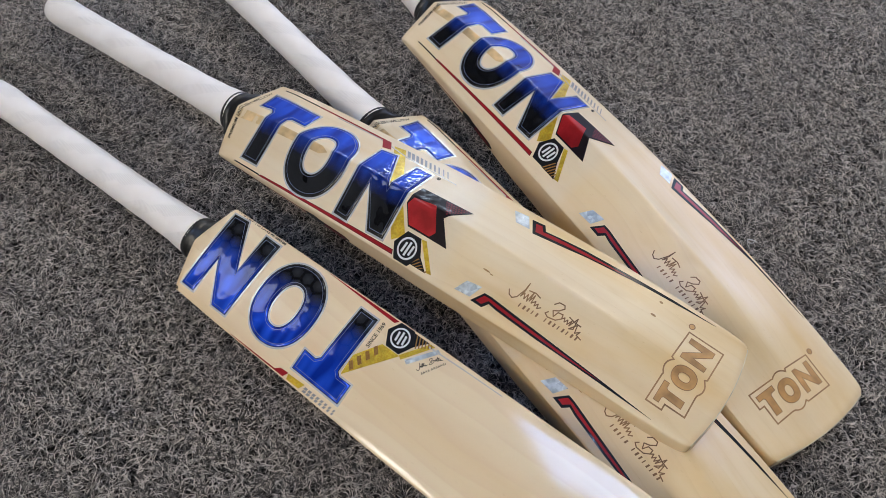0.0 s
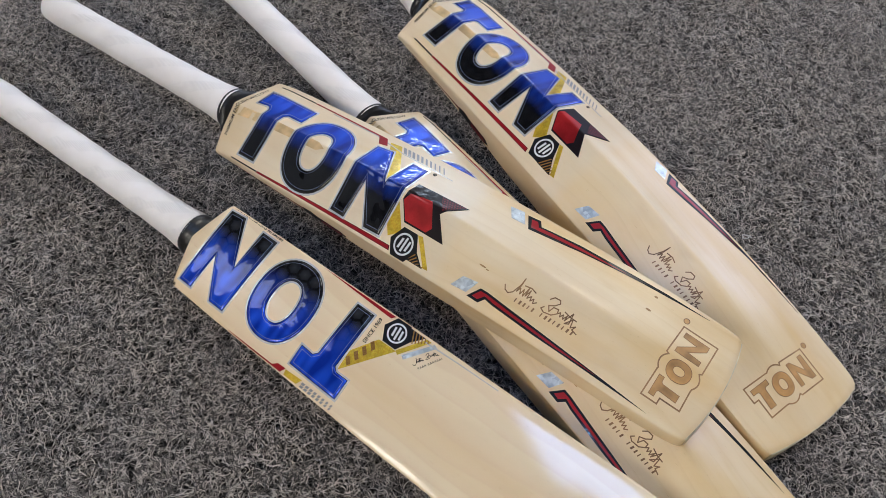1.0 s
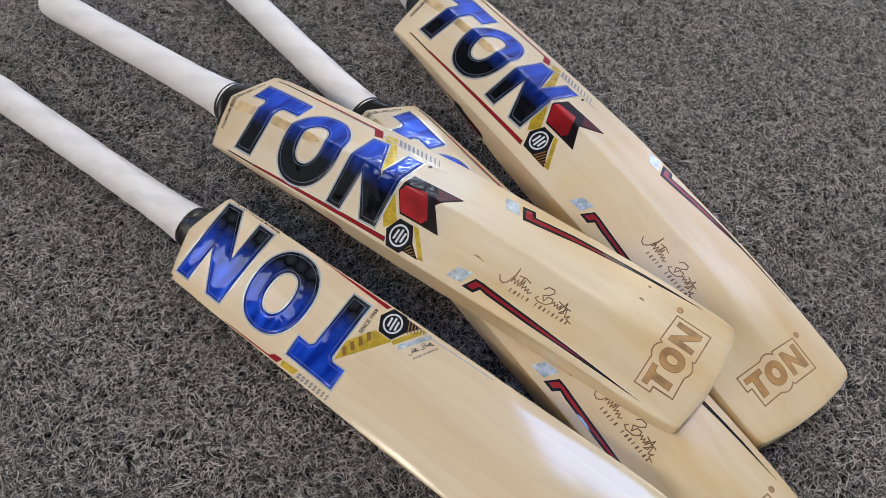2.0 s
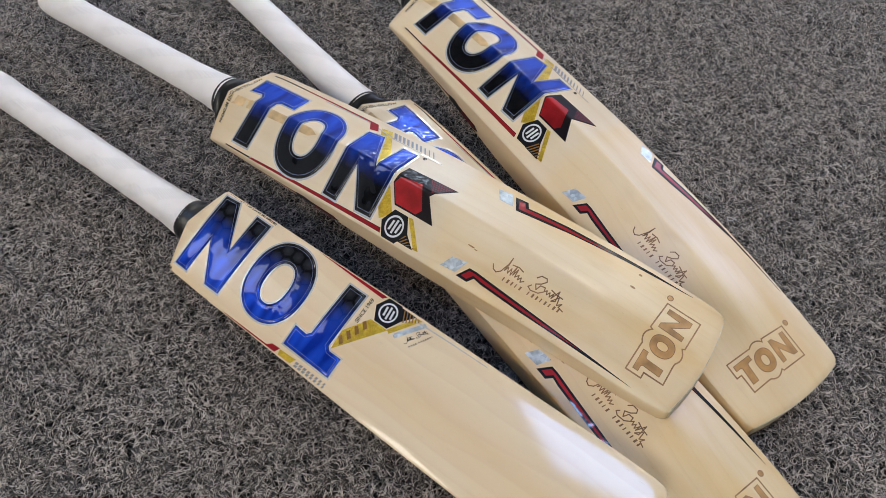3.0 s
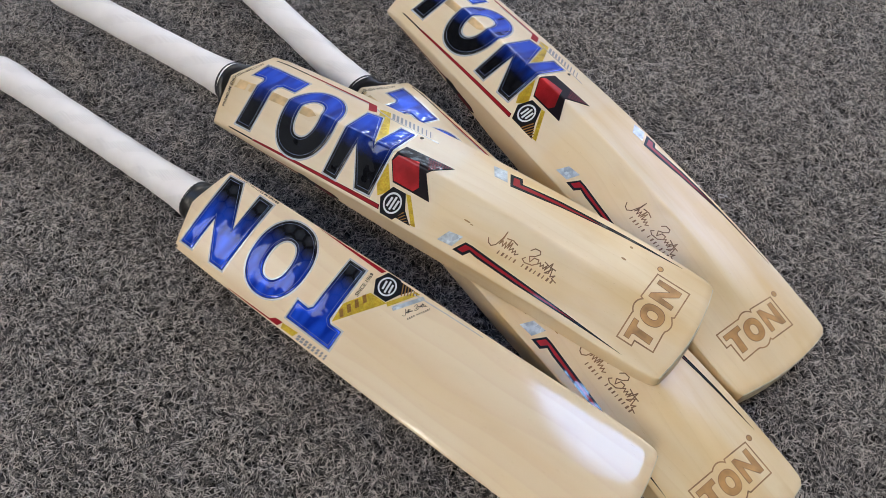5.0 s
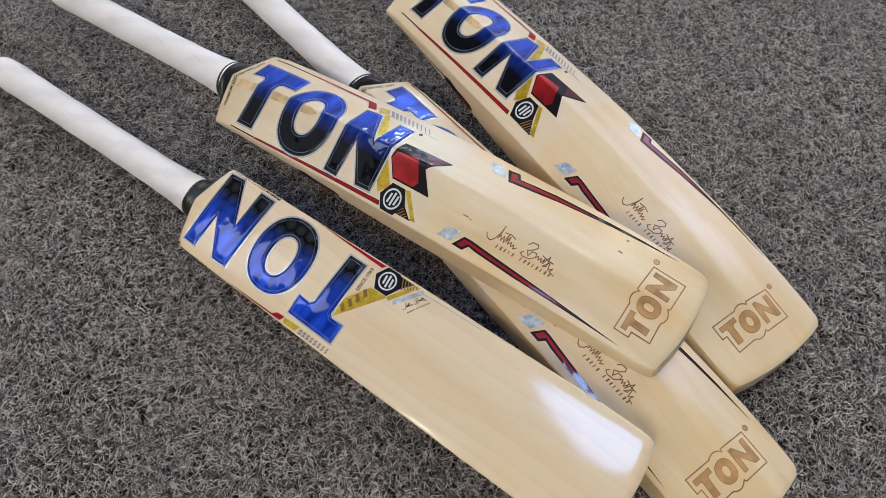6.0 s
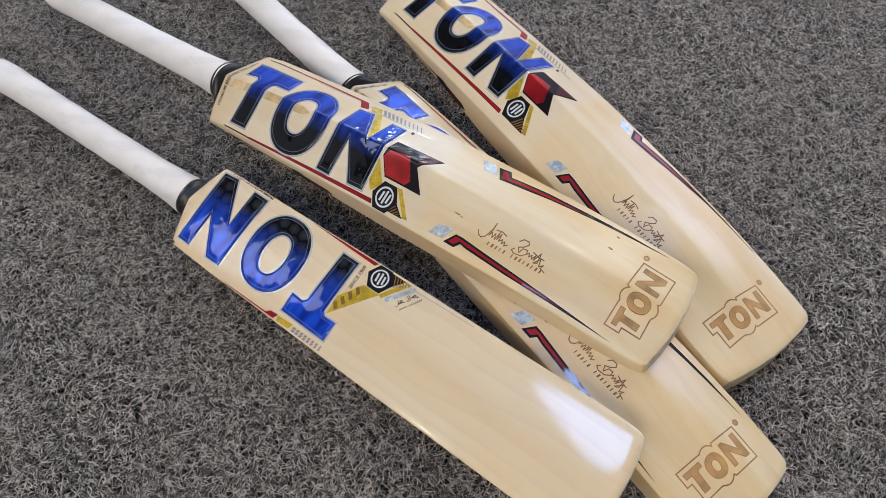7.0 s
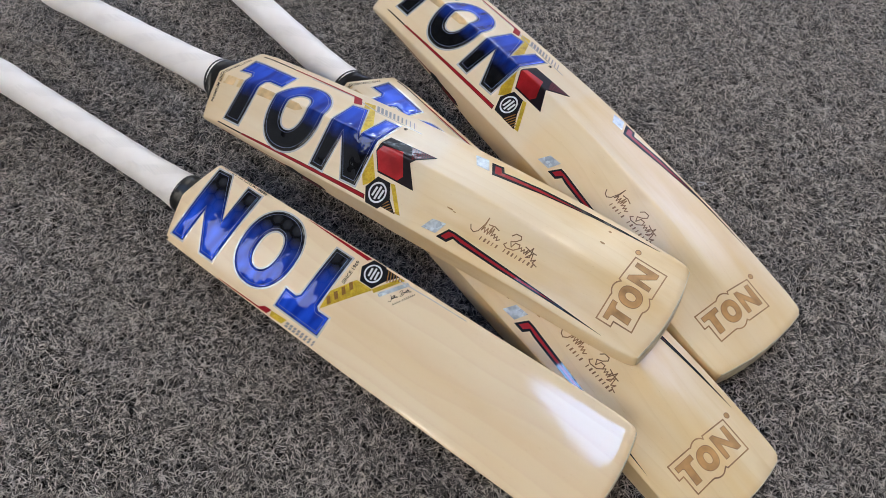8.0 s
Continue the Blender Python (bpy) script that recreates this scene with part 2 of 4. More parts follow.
def dotted_red():
    n = Nodes("dark_red_dots")
    obj, xyz = n.coords()
    base = n.ramp(hex_cells(n, xyz[0], xyz[1], 0.0026), (0.30, (0.16, 0.010, 0.016)), (0.36, (0.018, 0.004, 0.006)))
    n.bump(n.noise(obj, 38.0, 1.0), 0.2, 0.0012)
    return n.set(Base_Color=base, Roughness=0.3, Coat_Weight=0.25, Coat_Roughness=0.04, Specular_IOR_Level=0.2)


DOTTED = dotted_red()
INK = print_ink("black_ink", (0.018, 0.016, 0.015), 0.5, 0.0)
GREY_PRINT = print_ink("grey_print", (0.30, 0.30, 0.31))
WHITE_PRINT = print_ink("white_print", (0.72, 0.74, 0.76))
# opaque pale foil, painted as the glints along the film's edge
FILM_GLINT = foil("clear_film_glint", (0.80, 0.78, 0.74), 0.12, 0.5, 400.0, 1.0, 0.35, 0.2, 220.0)
BURNT = burnt("burnt_engraving", (0.48, 0.265, 0.10))
LINE = print_ink("fine_emblem_line", (0.16, 0.20, 0.32))
CANE = burnt("cane_splice", (0.60, 0.42, 0.21))
BURNT_DARK = burnt("burnt_line", (0.30, 0.165, 0.075))
BURNT_INK = burnt("burnt_pen_line", (0.21, 0.11, 0.045))
KNOT = burnt("brown_knot", (0.36, 0.20, 0.075))
TOE = burnt("toe_end_film", (0.62, 0.56, 0.42))
GRIP = grip_rubber()
RUBBER = black_rubber()
BACKING = carpet_backing()
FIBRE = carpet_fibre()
WALL = plaster("wall_plaster", (0.42, 0.41, 0.39))
SHEEN_PANEL = plaster("sheen_panel_paint", (0.36, 0.35, 0.37))
PALE_WALL = plaster("pale_wall_plaster", (0.19, 0.195, 0.205))
CEILING = plaster("ceiling_plaster", (0.055, 0.055, 0.058))
LAMP = glow("lamp_diffuser", (1.0, 0.93, 0.84), PANEL_POWER)
COOL_LAMP = glow("cool_lamp_diffuser", (0.32, 0.54, 1.0), 0.92 * PANEL_POWER)
FILL_LAMP = glow("fill_lamp_diffuser", (1.0, 0.92, 0.81), 1.15 * PANEL_POWER)
WARM_FILL = glow("warm_fill_diffuser", (1.0, 0.92, 0.82), PANEL_POWER)
DIM_LAMP = glow("dim_lamp_diffuser", (0.80, 0.88, 1.0), 3.6)
TUBE = glow("tube_diffuser", (0.64, 0.80, 1.0), 30.0)
DAY = glow("bright_window_pane", (0.56, 0.66, 1.0), WINDOW_POWER)
ALU = foil("lamp_frame_metal", (0.7, 0.7, 0.7), 0.4)


# ---- mesh helpers ----
def mesh_of(bm, name, mat, smooth=False):
    me = bpy.data.meshes.new(name)
    bmesh.ops.recalc_face_normals(bm, faces=bm.faces)
    bm.to_mesh(me)
    bm.free()
    me.materials.append(mat)
    if smooth:
        me.shade_smooth()
    return me


def part(name, bm, mat, parent, label="", smooth=False):
    ob = new(name, mesh_of(bm, name, mat, smooth))
    ob.parent = parent
    if label:
        tagged(ob, label)
    return ob


def box(bm, x0, y0, z0, x1, y1, z1):
    m = Matrix.Translation(((x0 + x1) / 2, (y0 + y1) / 2, (z0 + z1) / 2)) @ Matrix.Diagonal((x1 - x0, y1 - y0, z1 - z0, 1))
    bmesh.ops.create_cube(bm, size=1, matrix=m)
    return bm


def setting(name, mat, label, *boxes):
    bm = bmesh.new()
    for b in boxes:
        box(bm, *b)
    return tagged(new(name, mesh_of(bm, name, mat)), label, "", "", "structure")


# ---- the room: unseen above its floor, tones set for bounce and reflections ----
floor = setting("floor", BACKING, "dark grey needle-felt carpet floor of matted fibres", (-3.2, -3.2, -0.06, 3.2, 5.2, -0.0085))
setting("ceiling", CEILING, "plain unseen ceiling, kept dark for deep reflections", (-3.2, -3.2, 2.65, 3.2, 5.2, 2.75))
setting("wall_west", WALL, "plain grey wall", (-3.2, -3.2, -0.004, -3.1, 5.2, 2.648))
setting("wall_south", WALL, "plain grey wall", (-3.098, -3.2, -0.004, 3.098, -3.1, 2.648))
# added reflector: a paler low panel for soft sheen on the far slopes
setting("trim", SHEEN_PANEL, "plain lower wall panel added out of view to give sheen", (-3.098, 5.07, -0.004, 3.098, 5.098, 1.0))
setting("wall_north", PALE_WALL, "plain pale grey wall", (-3.098, 5.1, -0.004, 3.098, 5.2, 2.648))
setting("wall_east", WALL, "plain grey wall round a wide added window", (3.1, -3.2, -0.004, 3.2, 1.9, 2.648), (3.1, 4.9, -0.004, 3.2, 5.2, 2.648),
        (3.1, 1.902, -0.004, 3.2, 4.898, 0.35), (3.1, 1.902, 2.1, 3.2, 4.898, 2.648))
# unseen window, added for cool light on the bats' far slopes
window = tagged(new("window_1"), "wide bright window added out of view for cool side light", "", "", "structure")
window.location = (3.15, 3.4, 0.35)
for k in range(3):
    part("pane", box(bmesh.new(), -0.01, -1.47 + 1.0 * k, 0.03, 0.01, -0.53 + 1.0 * k, 1.72), DAY, window)
for k in range(4):
    y = (-1.498, -0.528, 0.472, 1.472)[k]
    part("mullion", box(bmesh.new(), -0.04, y, 0.002, 0.04, y + (0.026 if k in (0, 3) else 0.056), 1.748), ALU, window)


def ceiling_light(x, y, sx, sy, lamp):
    thing = tagged(new("ceiling_light"), "flat white panel light set in the unseen ceiling", "ceiling light", "ceiling panel lights")
    thing.location = (x, y, 2.646)
    bm = bmesh.new()
    w = 0.02
    for b in ((-sx / 2, -sy / 2, -0.016, sx / 2, -sy / 2 + w, 0), (-sx / 2, sy / 2 - w, -0.016, sx / 2, sy / 2, 0),
              (-sx / 2, -sy / 2 + w, -0.016, -sx / 2 + w, sy / 2 - w, 0), (sx / 2 - w, -sy / 2 + w, -0.016, sx / 2, sy / 2 - w, 0)):
        box(bm, *b)
    part("frame", bm, ALU, thing)
    part("diffuser", box(bmesh.new(), -sx / 2 + w, -sy / 2 + w, -0.010, sx / 2 - w, sy / 2 - w, -0.004), lamp, thing)


# added lamps, unseen: fill for floor and bats, strips for glints
for x, y, sx, sy in ((-0.65, -1.85, 1.2, 0.6), (1.0, 1.5, 0.66, 0.66), (1.7, 2.7, 0.6, 0.6), (-2.6, -2.2, 0.6, 0.6), (-2.4, -1.2, 0.6, 0.6),
                     (-0.6, 2.4, 1.2, 0.12), (1.3, 2.4, 1.2, 0.12), (-0.9, 4.45, 1.2, 0.12), (0.6, 4.45, 1.2, 0.12), (-0.2, 4.85, 1.2, 0.12), (1.6, 4.85, 1.2, 0.12), (-2.4, 4.5, 1.2, 0.12)):
    ceiling_light(x, y, sx, sy, WARM_FILL if x < -2 else FILL_LAMP if y < -1 else LAMP)


# unseen panels, placed from the highlights on the face-up bat
ceiling_light(-0.39, 0.09, 0.60, 0.50, COOL_LAMP)
ceiling_light(-2.32, 0.5, 0.9, 0.5, DIM_LAMP)


# added tube lights, out of view, for thin glints on the labels
def glint_light(x, y, z, length):
    thing = tagged(new("glint_light"), "slim white tube light on rods, added out of view for glints", "pendant light", "tube lights")
    thing.location = (x, y, z)
    part("housing", box(bmesh.new(), -length / 2, -0.02, 0.016, length / 2, 0.02, 0.045), ALU, thing)
    part("tube", box(bmesh.new(), -length / 2 + 0.01, -0.015, -0.012, length / 2 - 0.01, 0.015, 0.0155), TUBE, thing)
    for dx in (-0.4, 0.4):
        part("rod", box(bmesh.new(), dx * length - 0.003, -0.003, 0.0452, dx * length + 0.003, 0.003, 2.649 - z), ALU, thing)


for x, y, z in ((0.75, 4.5, 1.02), (0.7, 4.35, 1.24), (-0.7, 4.2, 1.5), (0.6, 4.2, 1.5), (-0.7, 4.2, 1.9), (0.6, 4.2, 1.9)):
    glint_light(x, y, z, 1.2)


# ---- carpet pile ----
def carpet_pile():
    rng = np.random.default_rng(4)
    count, pts = 335000, 5
    x0, x1, y0, y1 = -0.66, 0.80, -0.02, 0.98
    pos = np.empty((count, pts, 3))
    p = rng.uniform((x0, y0), (x1, y1), (count, 2))
    p[:60000] += rng.normal(0, 0.07, (60000, 2))
    tuft = np.floor(p / 0.0056)
    centre = (tuft + 0.5 + 0.35 * np.sin(tuft[:, ::-1] * 12.9898 + tuft * 78.233)) * 0.0056
    p = p + 0.36 * (centre - p)
    head = rng.uniform(0, 2 * np.pi, count)
    step = rng.uniform(0.0016, 0.0034, count)
    depth = rng.uniform(-0.0085, -0.0010, count)
    rise = rng.uniform(0.0006, 0.0034, count)
    lift = rng.uniform(0.7, 1.0, count)
    curl = rng.normal(0, 0.38, count)
    for k in range(pts):
        pos[:, k, :2] = p
        pos[:, k, 2] = depth + rise * np.sin(np.pi * k / (pts - 1) * lift)
        head = head + curl + rng.normal(0, 0.26, count)
        p = p + np.stack((np.cos(head), np.sin(head)), 1) * step[:, None]
    along = np.gradient(pos, axis=1)
    side = np.stack((-along[..., 1], along[..., 0], np.zeros(along.shape[:2])), -1)
    side /= np.linalg.norm(side, axis=-1, keepdims=True) + 1e-9
    tilt = rng.normal(0, 0.35, count)[:, None, None]
    side = side * np.cos(tilt) + np.array((0, 0, 1.0)) * np.sin(tilt)
    width = rng.uniform(0.00030, 0.00047, count)[:, None, None] * np.array((0.7, 1.0, 1.0, 1.0, 0.6))[None, :, None]
    verts = np.stack((pos - side * width, pos + side * width), 2).reshape(-1, 3)
    base = (np.arange(count) * pts * 2)[:, None]
    quads = np.concatenate([base + np.array((2 * k, 2 * k + 1, 2 * k + 3, 2 * k + 2)) for k in range(pts - 1)], 1).reshape(-1, 4)
    me = bpy.data.meshes.new("carpet_pile")
    me.vertices.add(len(verts))
    me.vertices.foreach_set("co", verts.astype(np.float32).ravel())
    me.loops.add(quads.size)
    me.loops.foreach_set("vertex_index", quads.astype(np.int32).ravel())
    me.polygons.add(len(quads))
    me.polygons.foreach_set("loop_start", np.arange(0, quads.size, 4, dtype=np.int32))
    me.update(calc_edges=True)
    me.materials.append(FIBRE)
    me.shade_smooth()
    ob = new("carpet_pile", me)
    tagged(ob, "matted curly light and dark grey carpet fibres on the floor", "carpet", "", "stuff")


carpet_pile()


# ---- cricket bats ----
# Local axes of a bat: x from the shoulders to the toe, y across, z out of the back; the hitting face is near z = 0.
def table(q, qs, vs):
    return float(np.interp(q, qs, vs))


def smooth_table(q, qs, vs):
    return sum(table(min(1, max(0, q + d)), qs, vs) for d in (-0.06, -0.03, 0, 0.03, 0.06)) / 5


class Shape:
    """The form of one blade: length from shoulder to toe corner, and width against the usual."""

    def __init__(self, length, width=1.0, bow=0.008, edges=1.0, spine=1.0, taper=0.0, rise=0.0):
        self.length, self.width, self.bow_, self.edges, self.spine_, self.taper, self.rise = length, width, bow, edges, spine, taper, rise

    def half(self, q):
        return self.width * (1 + self.taper * (q - 0.5)) * table(q, (0, 0.12, 0.5, 0.9, 0.972, 0.99, 1), (0.0492, 0.0507, 0.0525, 0.0520, 0.0511, 0.0500, 0.0484))

    def top(self, v):
        return -0.0135 * max(0.0, 1 - abs(v) / (0.0492 * self.width * (1 - self.taper / 2))) ** 0.9

    def toe(self, v):
        return self.length + 0.0065 * (1 - (v / (0.0495 * self.width * (1 + self.taper / 2))) ** 2)

    def bow(self, q):
        return self.bow_ * 4 * q * (1 - q)

    def edge(self, q):
        return self.edges * smooth_table(q, (0, 0.25, 0.5, 0.8, 1), (0.029, 0.034, 0.038, 0.036, 0.027))

    def spine(self, q):
        return self.spine_ * smooth_table(q, (0, 0.15, 0.35, 0.6, 0.8, 0.93, 1), (0.043, 0.052, 0.060, 0.062, 0.053, 0.040, 0.031))

    def back(self, s, v):
        q = min(1, max(0, s / self.length))
        h = self.half(q)
        soft = 0.0012 + 0.030 * max(0, q - 0.62) ** 1.2
        u = min(abs(v), h)
        roof = 1 - (math.sqrt(u * u + soft * soft) - soft) / (math.sqrt(h * h + soft * soft) - soft)
        scoop = 0.45 * min(1, max(0, (q - 0.46) / 0.16)) * min(1, max(0, (1.0 - q) / 0.14))
        roof = roof * (1 - scoop * (1 - roof))
        drop = 0.004 * max(0, 0.05 - q) / 0.05
        return self.bow(q) + self.edge(q) + (self.spine(q) - self.edge(q)) * roof - drop

    def face(self, s, v):
        q = min(1, max(0, s / self.length))
        return self.bow(q) - 0.0007 * (max(0, q - 0.85) / 0.15) ** 2 + 0.0022 * (v / self.half(q)) ** 2 + self.rise * table(q, (0, 0.12, 0.24, 0.36, 0.48), (1, 0.93, 0.62, 0.18, 0))


def blade(shape, mat, parent):
    spots = [0, 0.004, 0.010, 0.020] + [0.035 + 0.93 * k / 66 for k in range(67)] + [0.980, 0.990, 0.996, 1]
    rows, r = len(spots) - 1, 0.0024
    bm = bmesh.new()
    ring = []
    fr = [-0.93, -0.8, -0.66, -0.5, -0.36, -0.22, -0.12, -0.06, -0.025, 0, 0.025, 0.06, 0.12, 0.22, 0.36, 0.5, 0.66, 0.8, 0.93]
    for i in range(rows + 1):
        a = spots[i]
        cut = (0.0026, 0.0008, 0.0002, 0)[min(3, i, rows - i)]          # ends are eased
        loop = []

        def at(v, kind, f=0.0):
            s = shape.top(v) + (shape.toe(v) - shape.top(v)) * a
            q = min(1, max(0, s / shape.length))
            lo, hi = shape.face(s, v), shape.back(s, v)
            z = lo + cut if kind == 0 else hi - cut if kind == 2 else lo + (hi - lo) * f
            loop.append(bm.verts.new((s, v, z)))

        h = shape.half(min(1, max(0, a)))
        ends = 0.0014 * (1 if i in (0, rows) else 0)
        h -= ends
        inner = h - r
        for f in fr:
            at(inner * f / 0.93, 2)
        for ang in (35, 65):
            v = inner + r * math.sin(math.radians(ang))
            s = shape.top(v) + (shape.toe(v) - shape.top(v)) * a
            hi = shape.back(s, inner) - r * (1 - math.cos(math.radians(ang))) - cut
            loop.append(bm.verts.new((s, v, hi)))
        at(h, 1, 0.72)
        at(h, 1, 0.30)
        for ang in (60, 30):
            v = inner + r * math.sin(math.radians(ang))
            s = shape.top(v) + (shape.toe(v) - shape.top(v)) * a
            loop.append(bm.verts.new((s, v, shape.face(s, inner) + r * (1 - math.cos(math.radians(ang))) + cut)))
        for f in reversed(fr):
            at(inner * f / 0.93, 0)
        for ang in (30, 60):
            v = -inner - r * math.sin(math.radians(ang))
            s = shape.top(v) + (shape.toe(v) - shape.top(v)) * a
            loop.append(bm.verts.new((s, v, shape.face(s, inner) + r * (1 - math.cos(math.radians(ang))) + cut)))
        at(-h, 1, 0.30)
        at(-h, 1, 0.72)
        for ang in (65, 35):
            v = -inner - r * math.sin(math.radians(ang))
            s = shape.top(v) + (shape.toe(v) - shape.top(v)) * a
            loop.append(bm.verts.new((s, v, shape.back(s, inner) - r * (1 - math.cos(math.radians(ang))) - cut)))
        ring.append(loop)
    m = len(ring[0])
    for a, b in zip(ring, ring[1:]):
        for k in range(m):
            bm.faces.new((a[k], a[(k + 1) % m], b[(k + 1) % m], b[k]))
    # end caps: strips between the back and the face
    nb = len(fr)
    for loop in (ring[0], ring[-1]):
        up = [loop[m - 2], loop[m - 1]] + loop[:nb] + loop[nb:nb + 2]
        low = [loop[m - 5], loop[m - 6]] + [loop[nb + 6 + nb - 1 - k] for k in range(nb)] + [loop[nb + 5], loop[nb + 4]]
        for k in range(len(up) - 1):
            bm.faces.new((up[k], up[k + 1], low[k + 1], low[k]))
        bm.faces.new((up[0], low[0], loop[m - 4], loop[m - 3]))
        bm.faces.new((up[-1], loop[nb + 2], loop[nb + 3], low[-1]))
    ob = part("blade", bm, mat, parent)
    me = ob.data
    me.shade_smooth()
    me.set_sharp_from_angle(angle=radians(38))
    return ob


def tube(stations, sides=28, aside=0.0, lean=0.0):
    """A lofted round: rows of s, centre z, half width y, half height z."""
    bm = bmesh.new()
    loops = []
    for s, zc, ry, rz in stations:
        yc = aside + lean * max(0, -s - 0.02)
        loops.append([bm.verts.new((s, yc + ry * math.cos(2 * math.pi * k / sides), zc + rz * math.sin(2 * math.pi * k / sides))) for k in range(sides)])
    for a, b in zip(loops, loops[1:]):
        for k in range(sides):
            bm.faces.new((a[k], a[(k + 1) % sides], b[(k + 1) % sides], b[k]))
    bm.faces.new(loops[0])
    bm.faces.new(loops[-1])
    return bm


def handle(parent, length, droop=0.0, bind=0.0, aside=0.0, low=0.0, lean=0.0):
    zc = 0.026 - low

    def mid(s):
        return zc + droop * max(0, -s - 0.03)
    rows = []
    for k in range(61):
        u = k / 60
        s = -0.0205 - bind - (length - 0.0205 - bind) * u
        r = 0.0167 + 0.0042 * math.exp(-u * 8.5) + 0.0009 * math.exp(-((u - 0.93) / 0.05) ** 2) + 0.00016 * math.sin(u * 55) + 0.00012 * math.sin(u * 23 + 1)
        rows.append((s, mid(s), r, r * 1.0))
    r0 = rows[-1][2]
    for ang in (20, 40, 60, 78):
        rows.append((-length - 0.010 * math.sin(math.radians(ang)), mid(-length), r0 * math.cos(math.radians(ang)) ** 0.8, r0 * math.cos(math.radians(ang)) ** 0.8))
    part("grip", tube(rows, 28, aside, lean), GRIP, parent, "white rubber grip with fine slanted ridges", True)
    rows = []
    for f, ry, rz in ((0, 0.0165, 0.0170), (0.02, 0.0206, 0.0205), (0.13, 0.0216, 0.0210), (0.27, 0.0218, 0.0208), (0.36, 0.0214, 0.0198), (0.42, 0.0208, 0.0188),
                      (0.49, 0.0222, 0.0184), (0.65, 0.0246, 0.0160), (0.82, 0.0272, 0.0128), (1, 0.0284, 0.0100)):
        s = -0.0245 - bind + f * (0.0170 + bind)
        rows.append((s, mid(s), ry, rz))
    part("binding", tube(rows, 32, aside, lean), RUBBER, parent, "glossy black rubber binding at the shoulder", True)


# Flat shapes are given in millimetres, along and across the blade, and are laid onto its surface.
def shift_loop(pts, d):
    """The closed loop moved inwards by d."""
    area = sum(a[0] * b[1] - b[0] * a[1] for a, b in zip(pts, pts[1:] + pts[:1]))
    sign = 1 if area > 0 else -1
    out = []
    for i, p in enumerate(pts):
        a, b = pts[i - 1], pts[(i + 1) % len(pts)]
        e1, e2 = Vector((p[0] - a[0], p[1] - a[1])).normalized(), Vector((b[0] - p[0], b[1] - p[1])).normalized()
        n1, n2 = Vector((-e1.y, e1.x)) * sign, Vector((-e2.y, e2.x)) * sign
        m = (n1 + n2)
        m = m / max(0.35, m.dot(n1)) if m.length > 1e-6 else n1
        out.append((p[0] + m.x * d, p[1] + m.y * d))
    return out


def lay(shape, loops, lift=0.25, thick=0.15, bevel=0.0, side=1, cells=14.0):
    """Polygon loops (the first is the rim, others are holes) as a thin film on the back (side 1) or the face (side -1)."""
    bm = bmesh.new()
    edges = []
    for k, pts in enumerate(loops):
        pts = [tuple(p) for p in pts]
        steps = 5 if bevel > 0.5 else 1
        high = [bm.verts.new((x, y, -0.3)) for x, y in pts]
        for m in range(1, steps + 1):
            a = math.pi / 2 * m / steps
            inner = shift_loop(pts, (bevel if k == 0 else -bevel) * (1 - math.cos(a))) if bevel else pts
            low, high = high, [bm.verts.new((x, y, thick * math.sin(a))) for x, y in inner]
            for i in range(len(pts)):
                j = (i + 1) % len(pts)
                bm.faces.new((low[i], low[j], high[j], high[i]))
        edges += [bm.edges.get((high[i], high[(i + 1) % len(pts)])) for i in range(len(pts))]
    bmesh.ops.triangle_fill(bm, use_beauty=True, use_dissolve=False, edges=edges, normal=(0, 0, 1))
    return settle(bm, shape, lift, side, cells)


def settle(bm, shape, lift, side=1, cells=14.0):
    xs, ys = [v.co.x for v in bm.verts], [v.co.y for v in bm.verts]
    cuts = [((x, 0, 0), (1, 0, 0)) for x in np.arange(math.ceil(min(xs) / cells) * cells, max(xs), cells)]
    cuts += [((0, y, 0), (0, 1, 0)) for y in (-44, -36, -24, -12, -6, -2.4, -1.0, 0, 1.0, 2.4, 6, 12, 24, 36, 44) if min(ys) < y < max(ys)]
    for co, no in cuts:
        bmesh.ops.bisect_plane(bm, geom=bm.verts[:] + bm.edges[:] + bm.faces[:], plane_co=co, plane_no=no, dist=1e-5)
    for v in bm.verts:
        s, y, z = v.co.x / 1000, v.co.y / 1000, (v.co.z + lift) / 1000
        rim = shape.half(min(1, max(0, s / shape.length))) - 0.0012
        y = max(-rim, min(rim, y))
        v.co = (s, y, shape.back(s, y) + z) if side > 0 else (s, y, shape.face(s, y) - z)
    return bm


def ellipse(cx, cy, ra, rb, count=40, power=0.9):
    out = []
    for k in range(count):
        c, s = math.cos(2 * math.pi * k / count), math.sin(2 * math.pi * k / count)
        out.append((cx + ra * math.copysign(abs(c) ** power, c), cy + rb * math.copysign(abs(s) ** power, s)))
    return out


def lettering(shape, text, size, place, side=1):
    """Raised print of readable words; place turns text coordinates in millimetres into blade coordinates."""
    cu = bpy.data.curves.new("lettering", "FONT")
    cu.body, cu.size, cu.resolution_u, cu.offset = text, size, 3, 0.09
    tmp = new("lettering", cu)
    bpy.context.view_layer.update()
    me = bpy.data.meshes.new_from_object(tmp.evaluated_get(bpy.context.evaluated_depsgraph_get()))
    bm = bmesh.new()
    bm.from_mesh(me)
    bpy.data.objects.remove(tmp)
    bpy.data.curves.remove(cu)
    bpy.data.meshes.remove(me)
    w = max(v.co.x for v in bm.verts)
    for v in bm.verts:
        v.co.x, v.co.y = place(v.co.x / w, v.co.y)
        v.co.z = 0.1
    return settle(bm, shape, 0.2, side, 1000)


